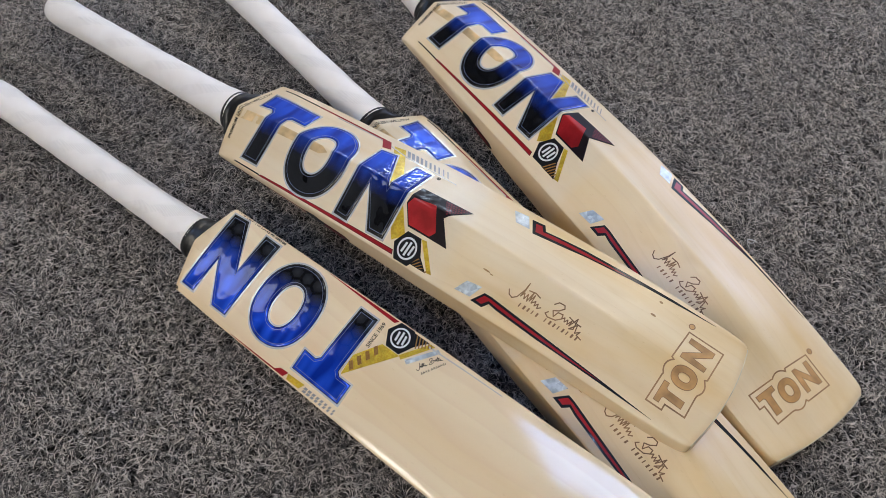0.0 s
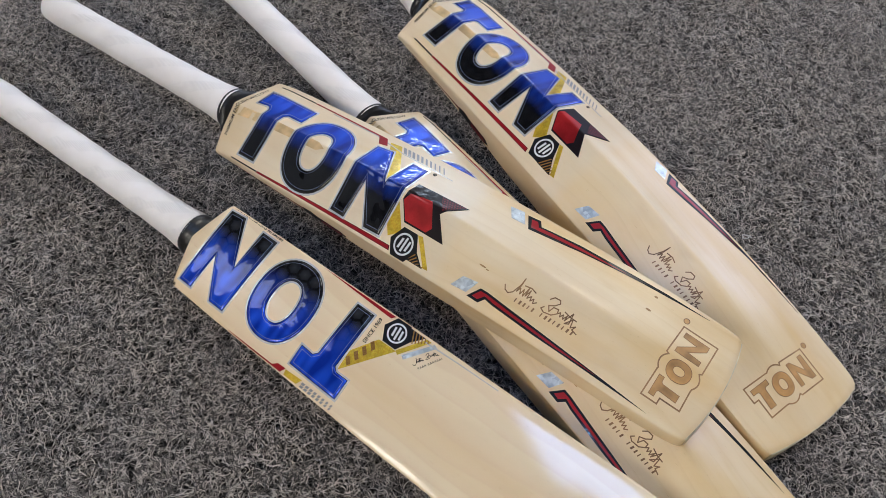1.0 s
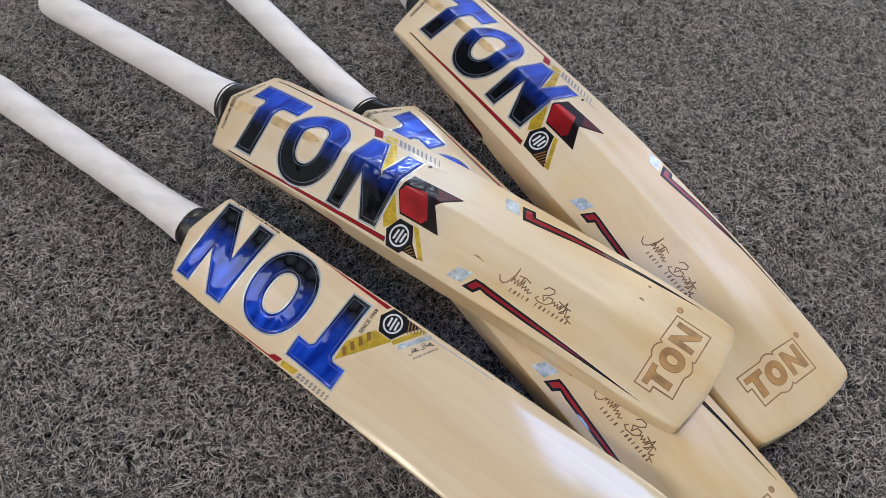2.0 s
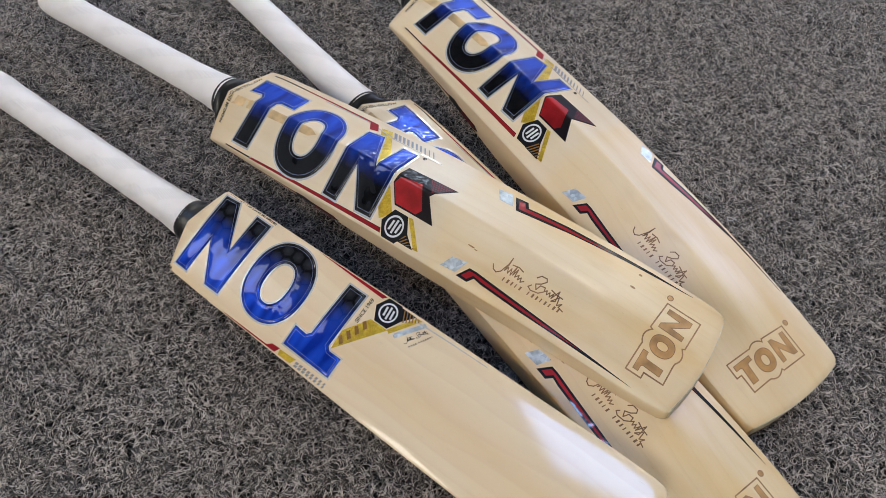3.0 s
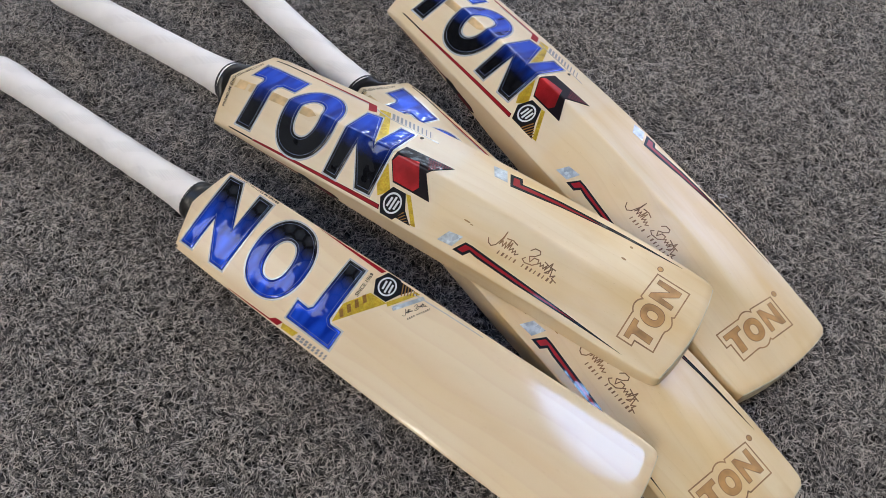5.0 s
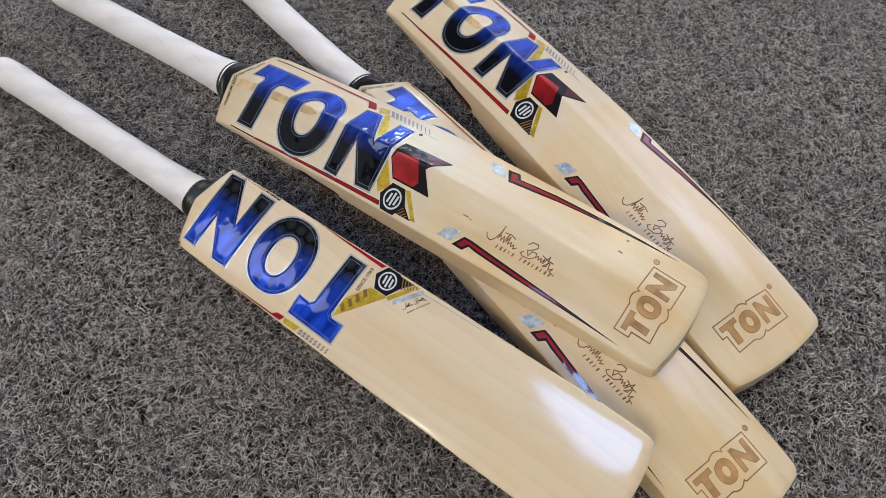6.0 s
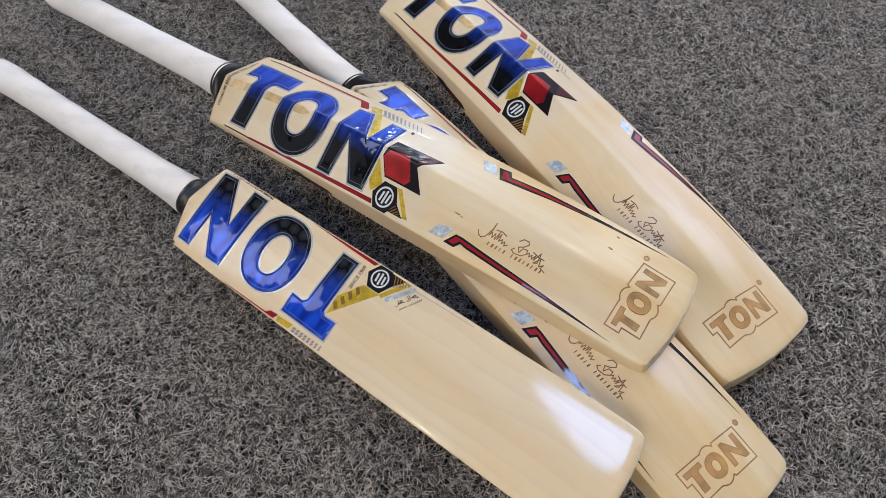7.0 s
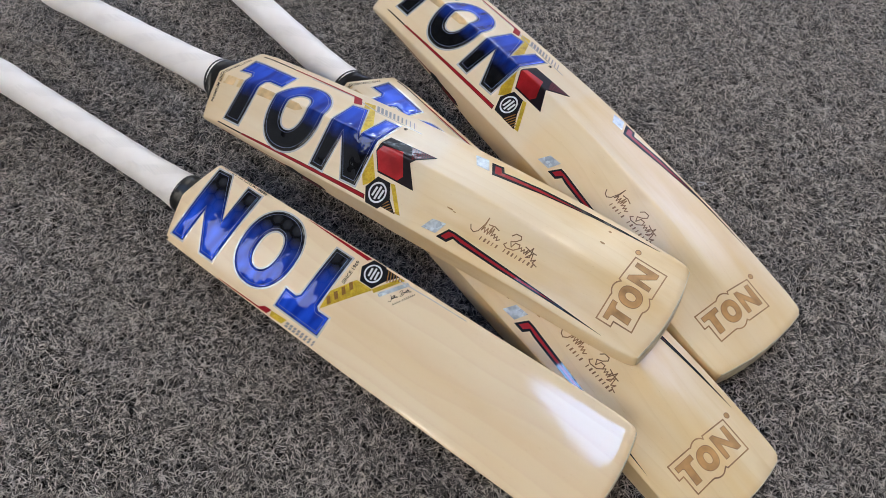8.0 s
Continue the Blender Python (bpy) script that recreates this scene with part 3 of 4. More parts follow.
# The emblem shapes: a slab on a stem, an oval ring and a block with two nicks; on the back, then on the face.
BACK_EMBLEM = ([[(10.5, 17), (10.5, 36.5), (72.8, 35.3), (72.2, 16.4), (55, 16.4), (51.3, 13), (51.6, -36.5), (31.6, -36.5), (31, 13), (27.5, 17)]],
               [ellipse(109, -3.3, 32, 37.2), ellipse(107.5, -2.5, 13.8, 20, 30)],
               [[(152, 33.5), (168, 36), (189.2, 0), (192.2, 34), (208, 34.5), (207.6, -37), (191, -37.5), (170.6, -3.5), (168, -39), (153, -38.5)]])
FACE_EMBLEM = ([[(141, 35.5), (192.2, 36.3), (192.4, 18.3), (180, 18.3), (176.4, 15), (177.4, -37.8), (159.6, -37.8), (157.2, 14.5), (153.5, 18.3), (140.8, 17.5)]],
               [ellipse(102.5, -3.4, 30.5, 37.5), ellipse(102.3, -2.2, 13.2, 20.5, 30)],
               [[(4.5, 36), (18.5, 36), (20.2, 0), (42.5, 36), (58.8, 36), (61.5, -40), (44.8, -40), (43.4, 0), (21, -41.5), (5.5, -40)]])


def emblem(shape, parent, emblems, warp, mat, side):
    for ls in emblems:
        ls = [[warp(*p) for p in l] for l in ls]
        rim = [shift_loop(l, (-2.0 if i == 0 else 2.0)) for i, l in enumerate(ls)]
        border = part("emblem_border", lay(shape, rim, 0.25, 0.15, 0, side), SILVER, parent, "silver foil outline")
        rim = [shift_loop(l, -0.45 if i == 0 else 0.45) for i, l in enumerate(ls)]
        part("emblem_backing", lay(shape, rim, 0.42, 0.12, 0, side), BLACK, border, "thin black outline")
        # fine pale line; it also paints the glint on the gel's shoulder
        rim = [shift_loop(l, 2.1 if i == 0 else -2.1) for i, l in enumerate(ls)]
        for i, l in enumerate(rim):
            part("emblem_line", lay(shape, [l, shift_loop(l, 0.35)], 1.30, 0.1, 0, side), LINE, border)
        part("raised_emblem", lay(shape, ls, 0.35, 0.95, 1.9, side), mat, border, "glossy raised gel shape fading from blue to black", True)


def strokes(shape, lines, width, place, side=1):
    """Thin bent bars laid on the blade; place turns drawing coordinates into blade millimetres."""
    bm = bmesh.new()
    for pts in lines:
        pts = [Vector(place(*p)) for p in pts]
        for a, b in zip(pts, pts[1:]):
            d = (b - a).normalized() * width / 2
            n = Vector((-d.y, d.x))
            bm.faces.new([bm.verts.new((*q, 0.06)) for q in (a - d * 0.6 + n, a - d * 0.6 - n, b + d * 0.6 - n, b + d * 0.6 + n)])
    return settle(bm, shape, 0.2, side, 1000)


def badge(shape, parent, cx, cy, r, turn, side):
    pts = [(cx + r * math.cos(turn + k * math.pi / 3), cy + r * math.sin(turn + k * math.pi / 3)) for k in range(6)]
    b = part("badge", lay(shape, [pts], 0.4, 0.3, 0.3, side), BLACK, parent, "black six-sided badge")
    part("badge_ring", lay(shape, [ellipse(cx, cy, r * 0.64, r * 0.64, 28, 1), ellipse(cx, cy, r * 0.53, r * 0.53, 28, 1)], 0.6, 0.25, 0, side), WHITE_PRINT, b, "silver-white ring")
    for d, l in ((-0.26, 0.30), (0.0, 0.42), (0.26, 0.30)):
        part("badge_bar", lay(shape, [[(cx + r * (d - 0.07), cy - r * l), (cx + r * (d + 0.07), cy - r * l), (cx + r * (d + 0.15), cy + r * l), (cx + r * (d + 0.01), cy + r * l)]], 0.6, 0.25, 0, side), WHITE_PRINT, b)


def engraved_logo(shape, parent, up, aside):
    """Three burnt shapes in a burnt outline near the toe."""
    e = shape.length * 1000 - up
    X = lambda pts: [(e - d, v + aside) for v, d in pts]
    arc = lambda a, b: [(-1.5 + 12.2 * math.sin(math.radians(k)), 29.7 + 17.4 * math.cos(math.radians(k))) for k in range(a, b, 10)]
    rim = X([(-31.6, 45.6), (-8.4, 45.0)] + arc(-30, 31) + [(5.6, 43.8), (6.4, 45.6), (34.6, 44.6), (34.4, 13.8), (6.8, 13.8), (5.8, 15.4)]
            + arc(150, 211) + [(-9.6, 14.8), (-26.8, 14.2), (-26.8, 31), (-31.6, 31)])
    frame_ = part("engraved_outline", lay(shape, [rim, shift_loop(rim, 1.15)], 0.12, 0.05), BURNT_DARK, parent, "thin burnt outline")
    for loops in ([X([(-27.8, 41), (-11, 41), (-11, 36.2), (-15, 36), (-16, 34.8), (-16.6, 20), (-23, 20), (-22.2, 34.8), (-23.2, 36), (-27.8, 36)])],
                  [ellipse(e - 29.7, aside - 1.4, 10.2, 8.8), ellipse(e - 29.7, aside - 1.4, 5.0, 3.6, 20)],
                  [X([(10.6, 40.5), (15, 40.5), (24.6, 28.6), (25.4, 40.5), (30.6, 40.5), (30.4, 19.4), (25.2, 19.4), (16.2, 30.8), (15.4, 19.4), (10.8, 19.4)])]):
        part("engraved_shape", lay(shape, loops, 0.12, 0.05), BURNT, frame_)
        for i, l in enumerate(loops):
            part("engraved_rim", lay(shape, [l, shift_loop(l, 0.5)], 0.2, 0.05), BURNT_DARK, frame_)
    part("register_mark", lay(shape, [ellipse(e - 44.5, aside + 39.7, 2.7, 2.7, 20, 1), ellipse(e - 44.5, aside + 39.7, 2.0, 2.0, 16, 1)], 0.12, 0.05), BURNT_DARK, parent)
    part("register_fill", lay(shape, [ellipse(e - 44.5, aside + 39.7, 2.1, 2.1, 16, 1)], 0.08, 0.04), BURNT, parent)


# An unreadable pen flourish in two groups, and a line of print kept as pairs of short bars.
FLOURISH = ([(-13, 8), (-11, 4.5), (-7.5, 3.2), (-4, 6), (-0.6, 14), (0.6, 20.5), (0, 14), (-1.6, 8)], [(-1.6, 8), (0.6, 12), (2, 7.4), (3.8, 12.5), (5, 7)],
            [(5, 7), (7.5, 16), (7, 8.2), (9.5, 14.6), (9.2, 7.6), (12.2, 10.8), (12.6, 7), (15, 10), (15.6, 6.4), (18.4, 8.6)], [(3, 15.4), (9, 16.4), (14, 15)],
            [(27, 16.8), (30, 20), (35, 20.4), (36.4, 18), (33, 14.4), (28.5, 12), (31, 8), (33, 12.8), (37.4, 13.4), (38, 10), (34, 6.4), (27, 5.2), (23.6, 7), (25.6, 9.4)],
            [(38, 10), (40, 12.2), (41, 9), (43, 12), (44, 8.6), (46.4, 13), (46, 8.4)], [(46, 8.4), (50, 17), (50.4, 8), (47, 6.4), (52, 12.6), (53, 6), (56.6, 9), (55, 5.4), (60, 4)], [(43, 14.6), (49, 13.2), (55, 13)])


def signature(shape, parent, s0=330, v0=-22):
    part("signature", strokes(shape, FLOURISH, 0.9, lambda x, y: (s0 + 10 + x * 0.94, v0 + y * 0.9 + 0.3)), BURNT_INK, parent, "burnt brown pen flourish")
    name = bmesh.new()
    for j, x in enumerate(3.95 * q for q in range(14) if q != 5):
        w = (1.0, 1.7, 1.4, 0.9, 1.5)[j % 5]
        a, b = s0 + 10.5 + x, v0 + 0.025 * x
        name.faces.new([name.verts.new((a + dx + 0.2 * dy, b + dy, 0.06)) for dx, dy in ((0, 0), (w, 0), (w, 3.2), (0, 3.2))])
    part("name_print", settle(name, shape, 0.2, 1, 1000), BURNT_INK, parent, "line of short burnt bars")["kind"] = "stuff"


def side_mark(shape, parent, sign, fit):
    out = fit["left"] if sign < 0 else fit["right"]
    wide = lambda x: 1000 * shape.half(min(1.0, x / 1000 / shape.length)) - 3.0
    M = lambda pts: [(x + fit["mark"], sign * min(out - v, wide(x))) for x, v in pts]
    patch = [(287, -41), (293, -30.5), (306.5, -28.6), (301.5, -39.8)] if sign < 0 else [(288, -42), (296, -31.3), (309, -32.5), (301, -44)]
    part("foil_patch", lay(shape, [M(patch)], 0.25, 0.12), HOLO, parent, "shiny pale foil patch")
    if sign < 0:
        outline = [(303.5, -41.8), (311, -31.3), (318, -31.2), (342, -33.2), (388, -36.7), (440, -40.4), (470, -42.5), (409, -41.3), (366, -40.4), (326, -38), (318.5, -36.8), (314.5, -41.9)]
        inside = [(307.5, -39.6), (312, -33.2), (317.5, -33), (342, -35.1), (388, -38.2), (425, -40.2), (388, -39.8), (366, -38.7), (326, -36.2), (317.2, -34.9), (313, -39.9)]
    else:
        outline = [(305, -43), (313.5, -30), (345, -34.5), (361, -37), (412, -42), (474, -46.2), (437, -45.8), (384, -43.6), (357, -42.8), (333, -40.5), (321, -39), (317, -44.5)]
        inside = [(310, -41), (314.5, -33), (345, -36.8), (400, -42), (357, -40.6), (330, -38.4), (319.5, -37), (315.5, -42)]
    b = part("side_stripe", lay(shape, [M(outline)], 0.25, 0.12), GLOSS_BLACK if fit.get("gloss") and sign < 0 else BLACK, parent, "tapering black stripe with a red core")
    part("stripe_core", lay(shape, [M(inside)], 0.42, 0.12), GLOSS_RED if fit.get("gloss") and sign < 0 else RED, b)


def side_patch(shape, parent, along):
    """A dark sticker on the edge of the blade."""
    for name, mat, pts in (("edge_sticker", BLACK, [(150, 0.40), (160, 0.46), (167, 0.36), (196, 0.34), (201, 0.20), (194, 0.10), (150, 0.13)]), ("edge_sticker_core", DARK_RED, [(172, 0.31), (193, 0.30), (197, 0.20), (190, 0.14), (172, 0.15)]), ("edge_line", DARK_RED, [(30, 0.30), (150, 0.34), (150, 0.26), (30, 0.27)])):
        bm = bmesh.new()
        rows = []
        for off in (-0.0002, 0.0007 if name.endswith("core") else 0.0004):
            row = []
            for s, f in pts:
                s = (s + (along if s >= 150 else 0)) / 1000
                h = shape.half(s / shape.length)
                lo, hi = shape.face(s, h), shape.back(s, h)
                row.append(bm.verts.new((s, -h - off, lo + (hi - lo) * f)))
            rows.append(row)
        bm.faces.new(rows[1])
        for k in range(len(pts)):
            bm.faces.new((rows[0][k], rows[0][k - 1], rows[1][k - 1], rows[1][k]))
        part(name, bm, mat, parent)


def back_graphics(shape, parent, fit):
    def ident(s, v):
        move = fit.get("aside", 0) * (0.35 if v < -42 else 1.0)
        return fit["label"] * s + fit["start"], v + move

    L = lambda pts, *a, **k: lay(shape, [[ident(*p) for p in pts]], *a, **k)
    part("splice", lay(shape, [[(-4, -9), (-4, 0.5), (108, 0.5), (116, -3), (108, -7)]], 0.1, 0.05), CANE, parent, "tan cane splice of the handle let into the willow")
    part("gold_stripe", L([(156.5, 45.4), (168.2, 47.4), (225.2, -26), (215.4, -34)], 0.18, 0.08), GOLD, parent, "gold glitter stripe")
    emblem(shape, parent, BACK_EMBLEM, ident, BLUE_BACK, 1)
    d = part("dart_patch", L([(211.5, -3), (214, 16.5), (265, 19.5), (248.5, 0.5), (263.5, -18.3), (223, -18.6)], 0.45, 0.3, 0.3), DART_BLACK, parent, "black and red dart-shaped sticker")
    part("dart_core", L([(213, -3.4), (216, 3), (237, 6.4), (248.6, -12.4), (245, -17.3), (223.4, -17.3)], 0.7, 0.15), RED_FOIL, d, "bright red foil")
    part("dart_tip", L([(239, 17.0), (248.6, 3.0), (262.8, 18.6)], 0.7, 0.15), DOTTED, d, "dark red dotted tip")
    badge(shape, parent, *ident(232.8, -33.8), 14.2, 0.0, 1)
    part("gold_rim", L([(240.4, -21.8), (245, -21), (263.2, -44.4), (258.6, -44.9)], 0.3, 0.12), GOLD, parent)
    for k in range(6):
        a, b = (240.4 + 3.2 * k, -45.2), (246.3 + 2.3 * k, -35.6 - 1.6 * k)
        part("gold_line", L([a, (a[0] + 1.2, a[1]), (b[0] + 1.0, b[1]), (b[0] - 0.2, b[1])], 0.3, 0.1), DARK_GOLD, parent)
    part("badge_film", L([(239.6, -45.6), (247, -33.8), (257.8, -45.6)], 0.16, 0.08), BLACK, parent)
    part("stripe_backing", L([(60, -46.9), (223, -46.6), (221.4, -42.8), (62, -45.1)], 0.16, 0.08), DARK_RED, parent)
    part("red_stripe", L([(61, -46.5), (222, -46.1), (220.6, -43.4), (63, -45.5)], 0.25, 0.12), RED, parent, "thin red edge stripe")
    part("dark_stripe", L([(26, -46), (60, -46.6), (60, -45.4), (26, -45.0)], 0.25, 0.12), BLACK, parent)
    part("red_stripe", L([(60, 46.6), (142, 46.0), (149, 37.4), (157.4, 39.6), (150.5, 47.8), (62, 47.8)], 0.25, 0.12), RED, parent)
    part("dark_stripe", L([(12, 47.0), (60, 46.8), (60, 47.8), (12, 48.0)], 0.25, 0.12), BLACK, parent)
    for k in range(10):
        x, w = 175.6 + 5.0 * k, 3.4 - 0.24 * k
        part("grey_bar", L([(x, 40.8), (x + w, 40.8), (x + w - 5.6, 47.8), (x - 5.6, 47.8)], 0.3, 0.12), GREY_PRINT, parent, "" if k else "small grey printed bar")
    part("register_mark", lay(shape, [ellipse(*ident(215.5, 35.3), 1.8, 1.8, 18, 1), ellipse(*ident(215.5, 35.3), 1.2, 1.2, 14, 1)], 0.25, 0.1), INK, parent)
    part("register_dot", lay(shape, [ellipse(*ident(215.5, 35.3), 0.8, 0.8, 10, 1)], 0.25, 0.1), INK, parent)
    part("film_edge", L([(86, 44.6), (140, 45.2), (176, 39.4), (232, 38.6), (232, 39.3), (177, 40.2), (141, 46.0), (86, 45.3)], 0.2, 0.12), FILM_GLINT, parent, "pale strip painted as the glint along the clear film edge")
    part("printed_text", lettering(shape, "PREMIUM ENGLISH WILLOW", 5.2, lambda x, y: (1000 * shape.top((-31 + 64 * x) / 1000) + 9.8 - y, -31 + 64 * x)), INK, parent, "small black capitals following the shoulder")
    side_patch(shape, parent, fit.get("patch", 0))
    side_mark(shape, parent, -1, fit)
    side_mark(shape, parent, 1, fit)
    signature(shape, parent, *fit["name"])
    engraved_logo(shape, parent, *fit["logo"])


def face_graphics(shape, parent):
    L = lambda pts, *a: lay(shape, [pts], *a, side=-1)
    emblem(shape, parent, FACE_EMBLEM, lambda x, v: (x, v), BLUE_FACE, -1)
    part("gold_stripe", L([(179.6, 15.6), (178.4, -2.6), (193.8, -24.4), (212, -24.6)], 0.2, 0.1), GOLD, parent, "gold glitter stripe")
    part("gold_stripe", L([(211, -25), (214.4, -22.8), (232.4, -47.2), (227.6, -47.2)], 0.2, 0.1), GOLD, parent)
    for k in range(4):
        x, v = 182.2 + 3.4 * k, 7.5 - 7.2 * k
        part("gold_chevron", L([(x - 3.3, v - 4.2), (x + 1.8, v + 1.2), (x + 3.8, v - 1.8), (x - 1.2, v - 7.0)], 0.35, 0.06), DARK_GOLD, parent)
    badge(shape, parent, 203.4, -37.0, 13.6, 0.0, -1)
    part("badge_film", L([(210, -47.2), (217, -37), (226, -47.2)], 0.16, 0.08), BLACK, parent)
    part("red_stripe", L([(114, -46.6), (194, -47.6), (191, -44.2), (150, -45.4)], 0.25, 0.12), RED, parent, "thin red edge stripe")
    part("red_stripe", L([(74, 46.4), (137.6, 46.4), (140.6, 41.2), (132, 41.6), (127.5, 45.2), (76, 45.5)], 0.25, 0.12), RED, parent)
    part("gold_block", L([(141, 41.6), (159, 40.6), (156, 46.2), (142, 46.4)], 0.25, 0.12), GOLD, parent)
    for k in range(8):
        for v0, v1 in ((41.6, 43.8), (44.3, 46.4)):
            x, w = 160.6 + 4.6 * k, 3.2 - 0.22 * k
            part("grey_bar", L([(x, v0), (x + w, v0), (x + w - 0.8, v1), (x - 0.8, v1)], 0.25, 0.1), GREY_PRINT, parent, "small grey printed bar" if k == 0 and v0 < 42 else "")
    for k in range(6):
        x, d = 213.4 + 3.0 * k, 10.2 - 1.5 * k
        part("gold_line", L([(x, -47.2), (x + 1.1, -47.2), (x + 1.1 + 0.5 * d, -47.2 + d), (x + 0.5 * d, -47.2 + d)], 0.3, 0.1), DARK_GOLD, parent)
    part("silver_strip", L([(217.4, -24.6), (220.8, -22.4), (239, -45.8), (235.4, -47.2)], 0.15, 0.06), HOLO, parent, "pale silver strip")
    turn = lambda x, y: (234.5 + 0.31 * (0.55 * x - 0.84 * y), -26.0 - 0.31 * (0.84 * x + 0.55 * y))
    part("signature", strokes(shape, FLOURISH, 0.45, turn, -1), INK, parent, "tiny black pen flourish")
    lines = [[(x, 0), (x + 0.3 * (-1) ** j, 1.5)] for j, x in enumerate(1.0 * q for q in range(22) if q != 8)]
    part("name_print", strokes(shape, lines, 0.42, lambda x, y: (236.4 + 0.54 * x - 0.84 * y, -23.2 - 0.84 * x - 0.54 * y), -1), INK, parent, "tiny line of short black bars")["kind"] = "stuff"
    part("film_edge", L([(226, -45.2), (262, -46.4), (300, -46.9), (300, -46.2), (262, -45.4), (228, -44.0)], 0.2, 0.12), FILM_GLINT, parent, "pale strip painted as the glint along the clear film edge")
    part("printed_text", lettering(shape, "PREMIUM ENGLISH WILLOW", 4.4, lambda x, y: (65 - 58 * x, -46.6 + y), -1), INK, parent, "small black capitals along the edge")
    part("printed_text", lettering(shape, "SINCE 1969", 5.0, lambda x, y: (186.0 - y, -15 - 24.4 * x), -1), INK, parent, "small black capitals with a year")
    part("register_mark", lay(shape, [ellipse(2.2, 43.6, 2.0, 2.0, 18, 1), ellipse(2.2, 43.6, 1.3, 1.3, 14, 1)], 0.25, 0.1, 0, -1), INK, parent)
    part("register_dot", lay(shape, [ellipse(2.2, 43.6, 0.9, 0.9, 10, 1)], 0.25, 0.1, 0, -1), INK, parent)


def toe_guard(shape, parent):
    """A thin grey film over the end grain of the toe."""
    bm = bmesh.new()
    rows = []
    for k in range(25):
        v = (k / 12 - 1) * 0.0465 * shape.width * (1 + shape.taper / 2)
        s = shape.toe(v)
        lo, hi = shape.face(s, v) + 0.0030, shape.back(s, v) - 0.0028
        rows.append([bm.verts.new((s + d, v, z)) for d, z in ((-0.0008, lo - 0.0004), (0.0007, lo), (0.0007, hi), (-0.0008, hi + 0.0004))])
    for a, b in zip(rows, rows[1:]):
        for k in range(3):
            bm.faces.new((a[k], a[k + 1], b[k + 1], b[k]))
    part("toe_guard", bm, TOE, parent, "thin grey film over the end of the toe")


def knots(shape, parent, places):
    for s, v, a, b in places:
        part("knot", lay(shape, [ellipse(s, v, a, b, 14, 1)], 0.1, 0.03), KNOT, parent, "small brown knot in the wood")


def bat(label, matrix, shape, face_up, handle_length, fit=None, droop=0.0, bind=0.0, aside=0.0, low=0.0, lean=0.0):
    thing = tagged(new("cricket_bat"), label, "cricket bat", "cricket bats on the carpet")
    thing.matrix_world = matrix
    blade(shape, WILLOW_FACE if face_up else WILLOW_BACK, thing)
    toe_guard(shape, thing)
    handle(thing, handle_length, droop, bind, aside, low, lean)
    if face_up:
        face_graphics(shape, thing)
    else:
        back_graphics(shape, thing, fit)
    return thing


def bat_pose(origin, toeward, up):
    ez = Vector(up).normalized()
    ex = Vector(toeward)
    ex = (ex - ez * ex.dot(ez)).normalized()
    ey = ez.cross(ex)
    m = Matrix((ex, ey, ez)).transposed().to_4x4()
    m.translation = origin
    return m


def lying(x, y, z, heading, roll, pitch, length):
    """The pose of a bat that lies face down: the middle of its blade, and turns in radians."""
    ex = Vector((math.sin(heading) * math.cos(pitch), -math.cos(heading) * math.cos(pitch), math.sin(pitch)))
    ey0 = Vector((math.cos(heading), math.sin(heading), 0))
    ez0 = ex.cross(ey0)
    up = ez0 * math.cos(roll) - ey0 * math.sin(roll)
    return bat_pose(Vector((x, y, z)) - ex * length / 2, ex, up)


bat("pale willow cricket bat lying face up, white grip, blue emblem", bat_pose((-0.2008, 0.3760, 0.0441), (0.8052, -0.5906, 0.0524), (0.2183, 0.2132, -0.9523)),
    Shape(0.4639, 0.9486, 0.0032, 1.0, 1.0, 0.0716), True, 0.332, None, -0.052, 0.006, -0.0029, 0.0, 0.0236)
across = bat("pale willow cricket bat lying face down across two others", bat_pose((-0.1781, 0.5224, 0.0272), (0.8210, -0.5664, 0.0719), (-0.1228, -0.0523, 0.991)),
    Shape(0.502, 0.98, 0.008, 0.909, 0.934, 0.0, 0.014), False, 0.297, {"label": 1.0, "start": 0.5, "aside": -4.5, "patch": -30, "left": 4, "right": 0.6, "mark": 0, "name": (329, -30.5), "logo": (-2, -5.0)}, 0.0, -0.005, -0.0008, 0.003, -0.0145)
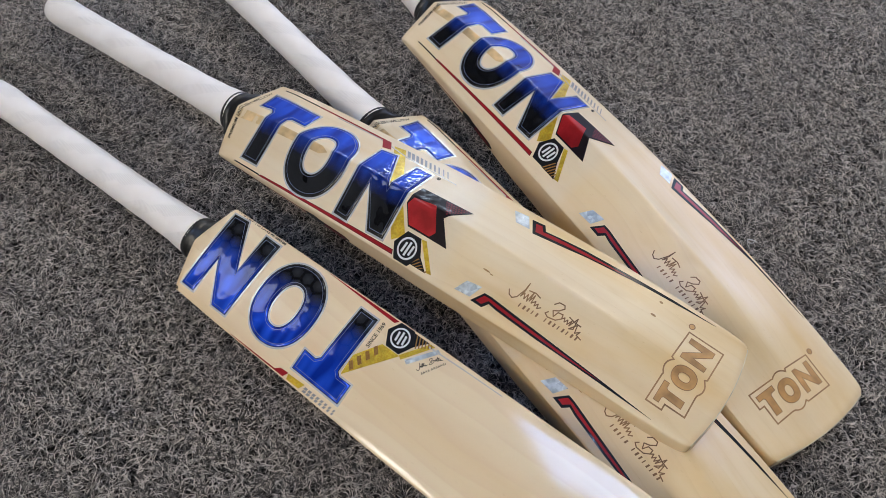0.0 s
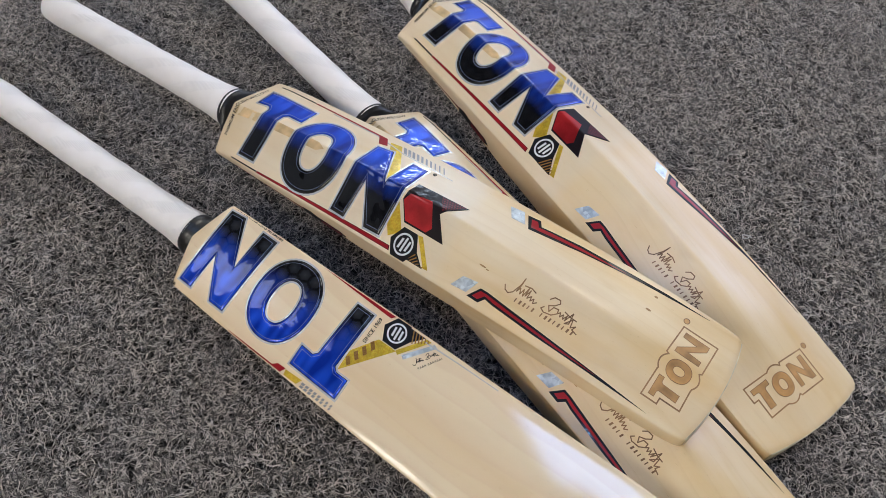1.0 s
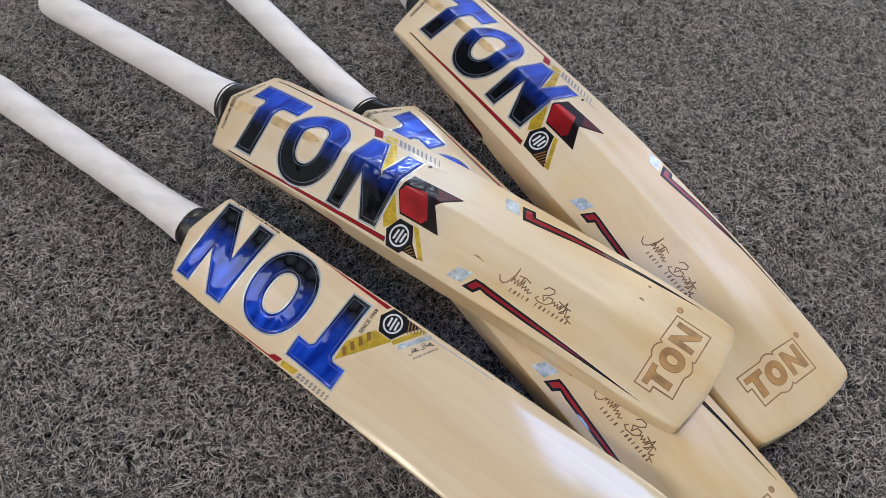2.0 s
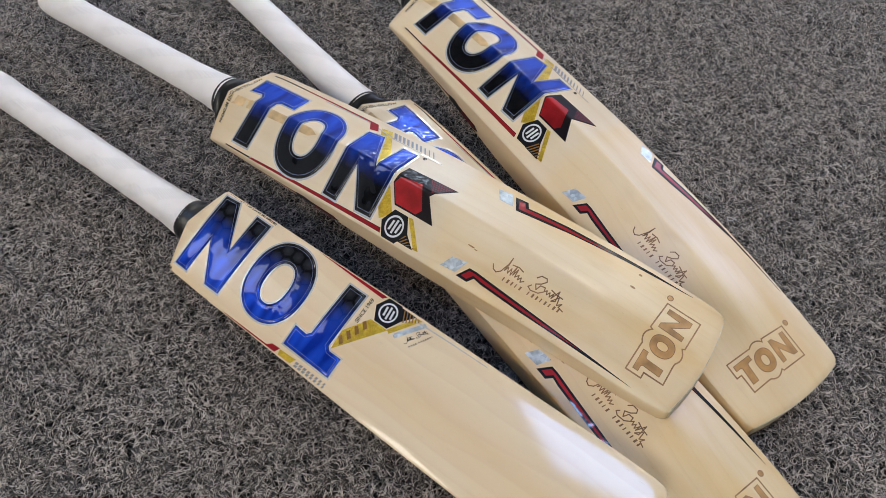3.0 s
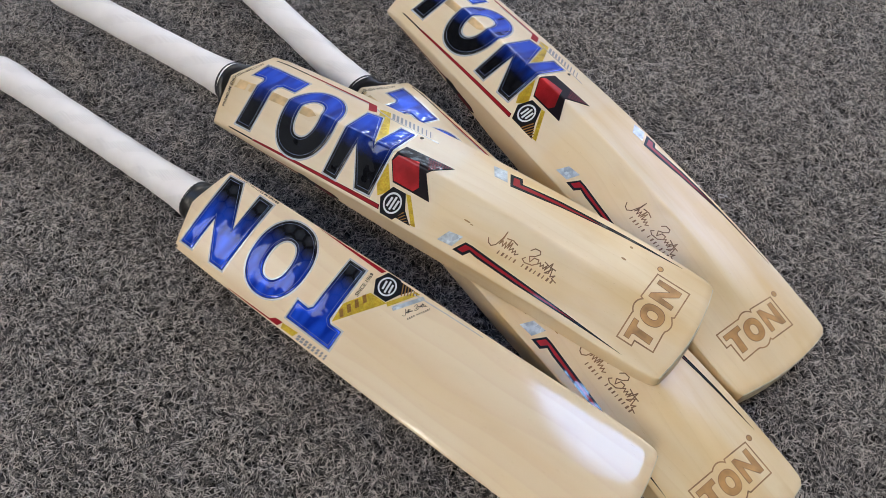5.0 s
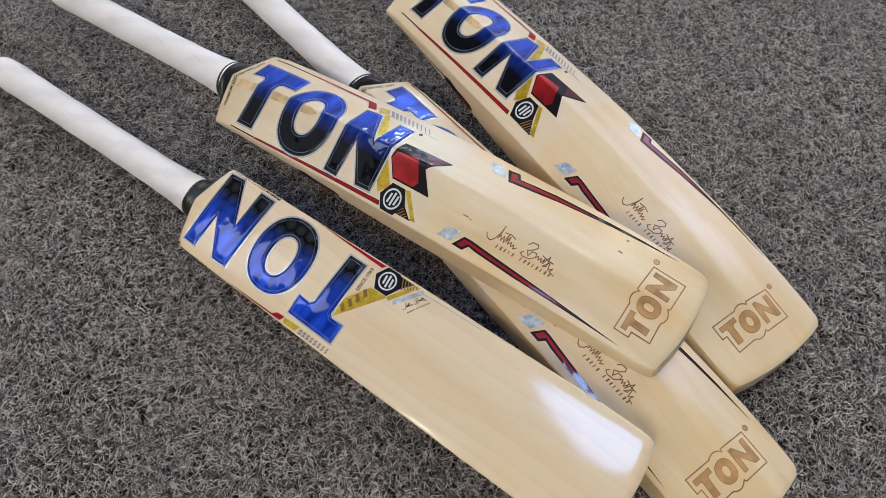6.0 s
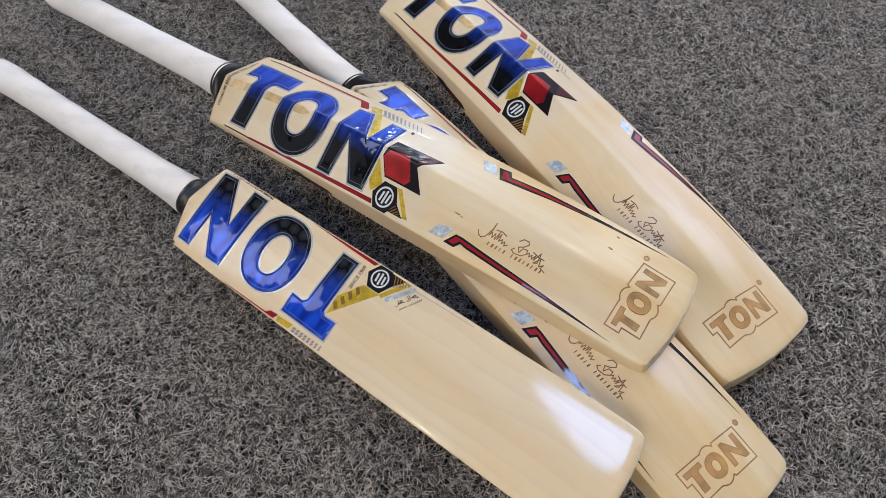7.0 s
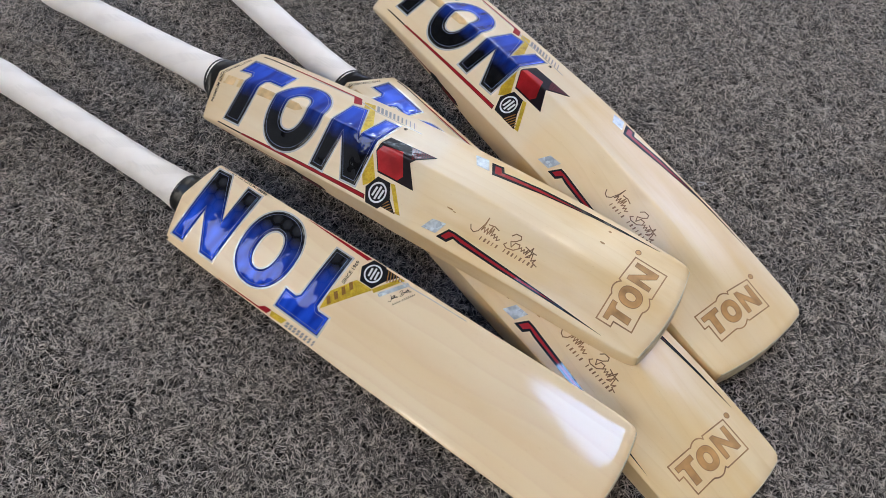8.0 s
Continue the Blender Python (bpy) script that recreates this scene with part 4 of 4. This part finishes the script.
covered = bat("pale willow cricket bat lying face down, mostly covered by another", bat_pose((-0.0515, 0.5226, -0.0003), (0.6291, -0.7773, 0.0008), (-0.007, -0.0047, 1.0)),
    Shape(0.5412, 1.034, 0.008, 1.039, 1.06, 0.0, 0.019), False, 0.295, {"label": 0.99, "start": 0.2, "aside": 1.0, "left": 7, "right": 1.5, "mark": 14, "gloss": True, "name": (353, -30.3), "logo": (6.4, -1.5)}, 0.0, -0.003, 0.0035, 0.0, -0.063)
bat("long pale willow cricket bat lying face down on the carpet", lying(0.1674, 0.4590, 0.0035, 0.6338, -0.0006, -0.0146, 0.557),
    Shape(0.555, 1.085, 0.008, 1.157, 1.112, 0.0, 0.022), False, 0.295, {"label": 0.99, "start": -3.3, "aside": 1.2, "left": 7, "right": 10, "mark": 7, "name": (366, -29), "patch": -28, "logo": (5.5, -5.4)})
knots(Shape(0.5412, 1.034, 0.008, 1.039, 1.06, 0.0, 0.019), covered, ((292, -38.5, 6.5, 0.7), (303, -34.5, 3.0, 0.5), (326, -30, 4.0, 0.5)))
knots(Shape(0.502, 0.98, 0.008, 0.909, 0.934, 0.0, 0.014), across, ((303, -20.3, 3.4, 0.6), (308, -21, 1.6, 0.4), (430, 38.5, 1.6, 1.0), (430.5, 24, 2.4, 1.0), (473, -14, 1.6, 0.8)))


def lint_thread(x, y):
    """A short curled thread."""
    thing = tagged(new("lint_thread"), "tiny curled white lint thread on the dark carpet", "lint")
    thing.location = (x, y, 0.0006)
    stations = [(0.006 * math.cos(0.5 + 0.62 * k) * (1 - 0.05 * k), 0.0035 * math.sin(0.5 + 0.62 * k) + 0.0006 * k, 0.0004 + 0.0002 * math.sin(k)) for k in range(9)]
    bm = bmesh.new()
    rings = []
    for k, c in enumerate(stations):
        a, b = Vector(stations[max(0, k - 1)]), Vector(stations[min(len(stations) - 1, k + 1)])
        side = (b - a).cross(Vector((0, 0, 1))).normalized()
        up = side.cross(b - a).normalized()
        rings.append([bm.verts.new(Vector(c) + 0.0004 * (side * math.cos(q) + up * math.sin(q))) for q in (0.0, 1.257, 2.513, 3.770, 5.027)])
    for a, b in zip(rings, rings[1:]):
        for q in range(5):
            bm.faces.new((a[q], a[(q + 1) % 5], b[(q + 1) % 5], b[q]))
    bm.faces.new(rings[0])
    bm.faces.new(rings[-1])
    part("thread", bm, WHITE_PRINT, thing, "", True)


lint_thread(0.317, 0.427)
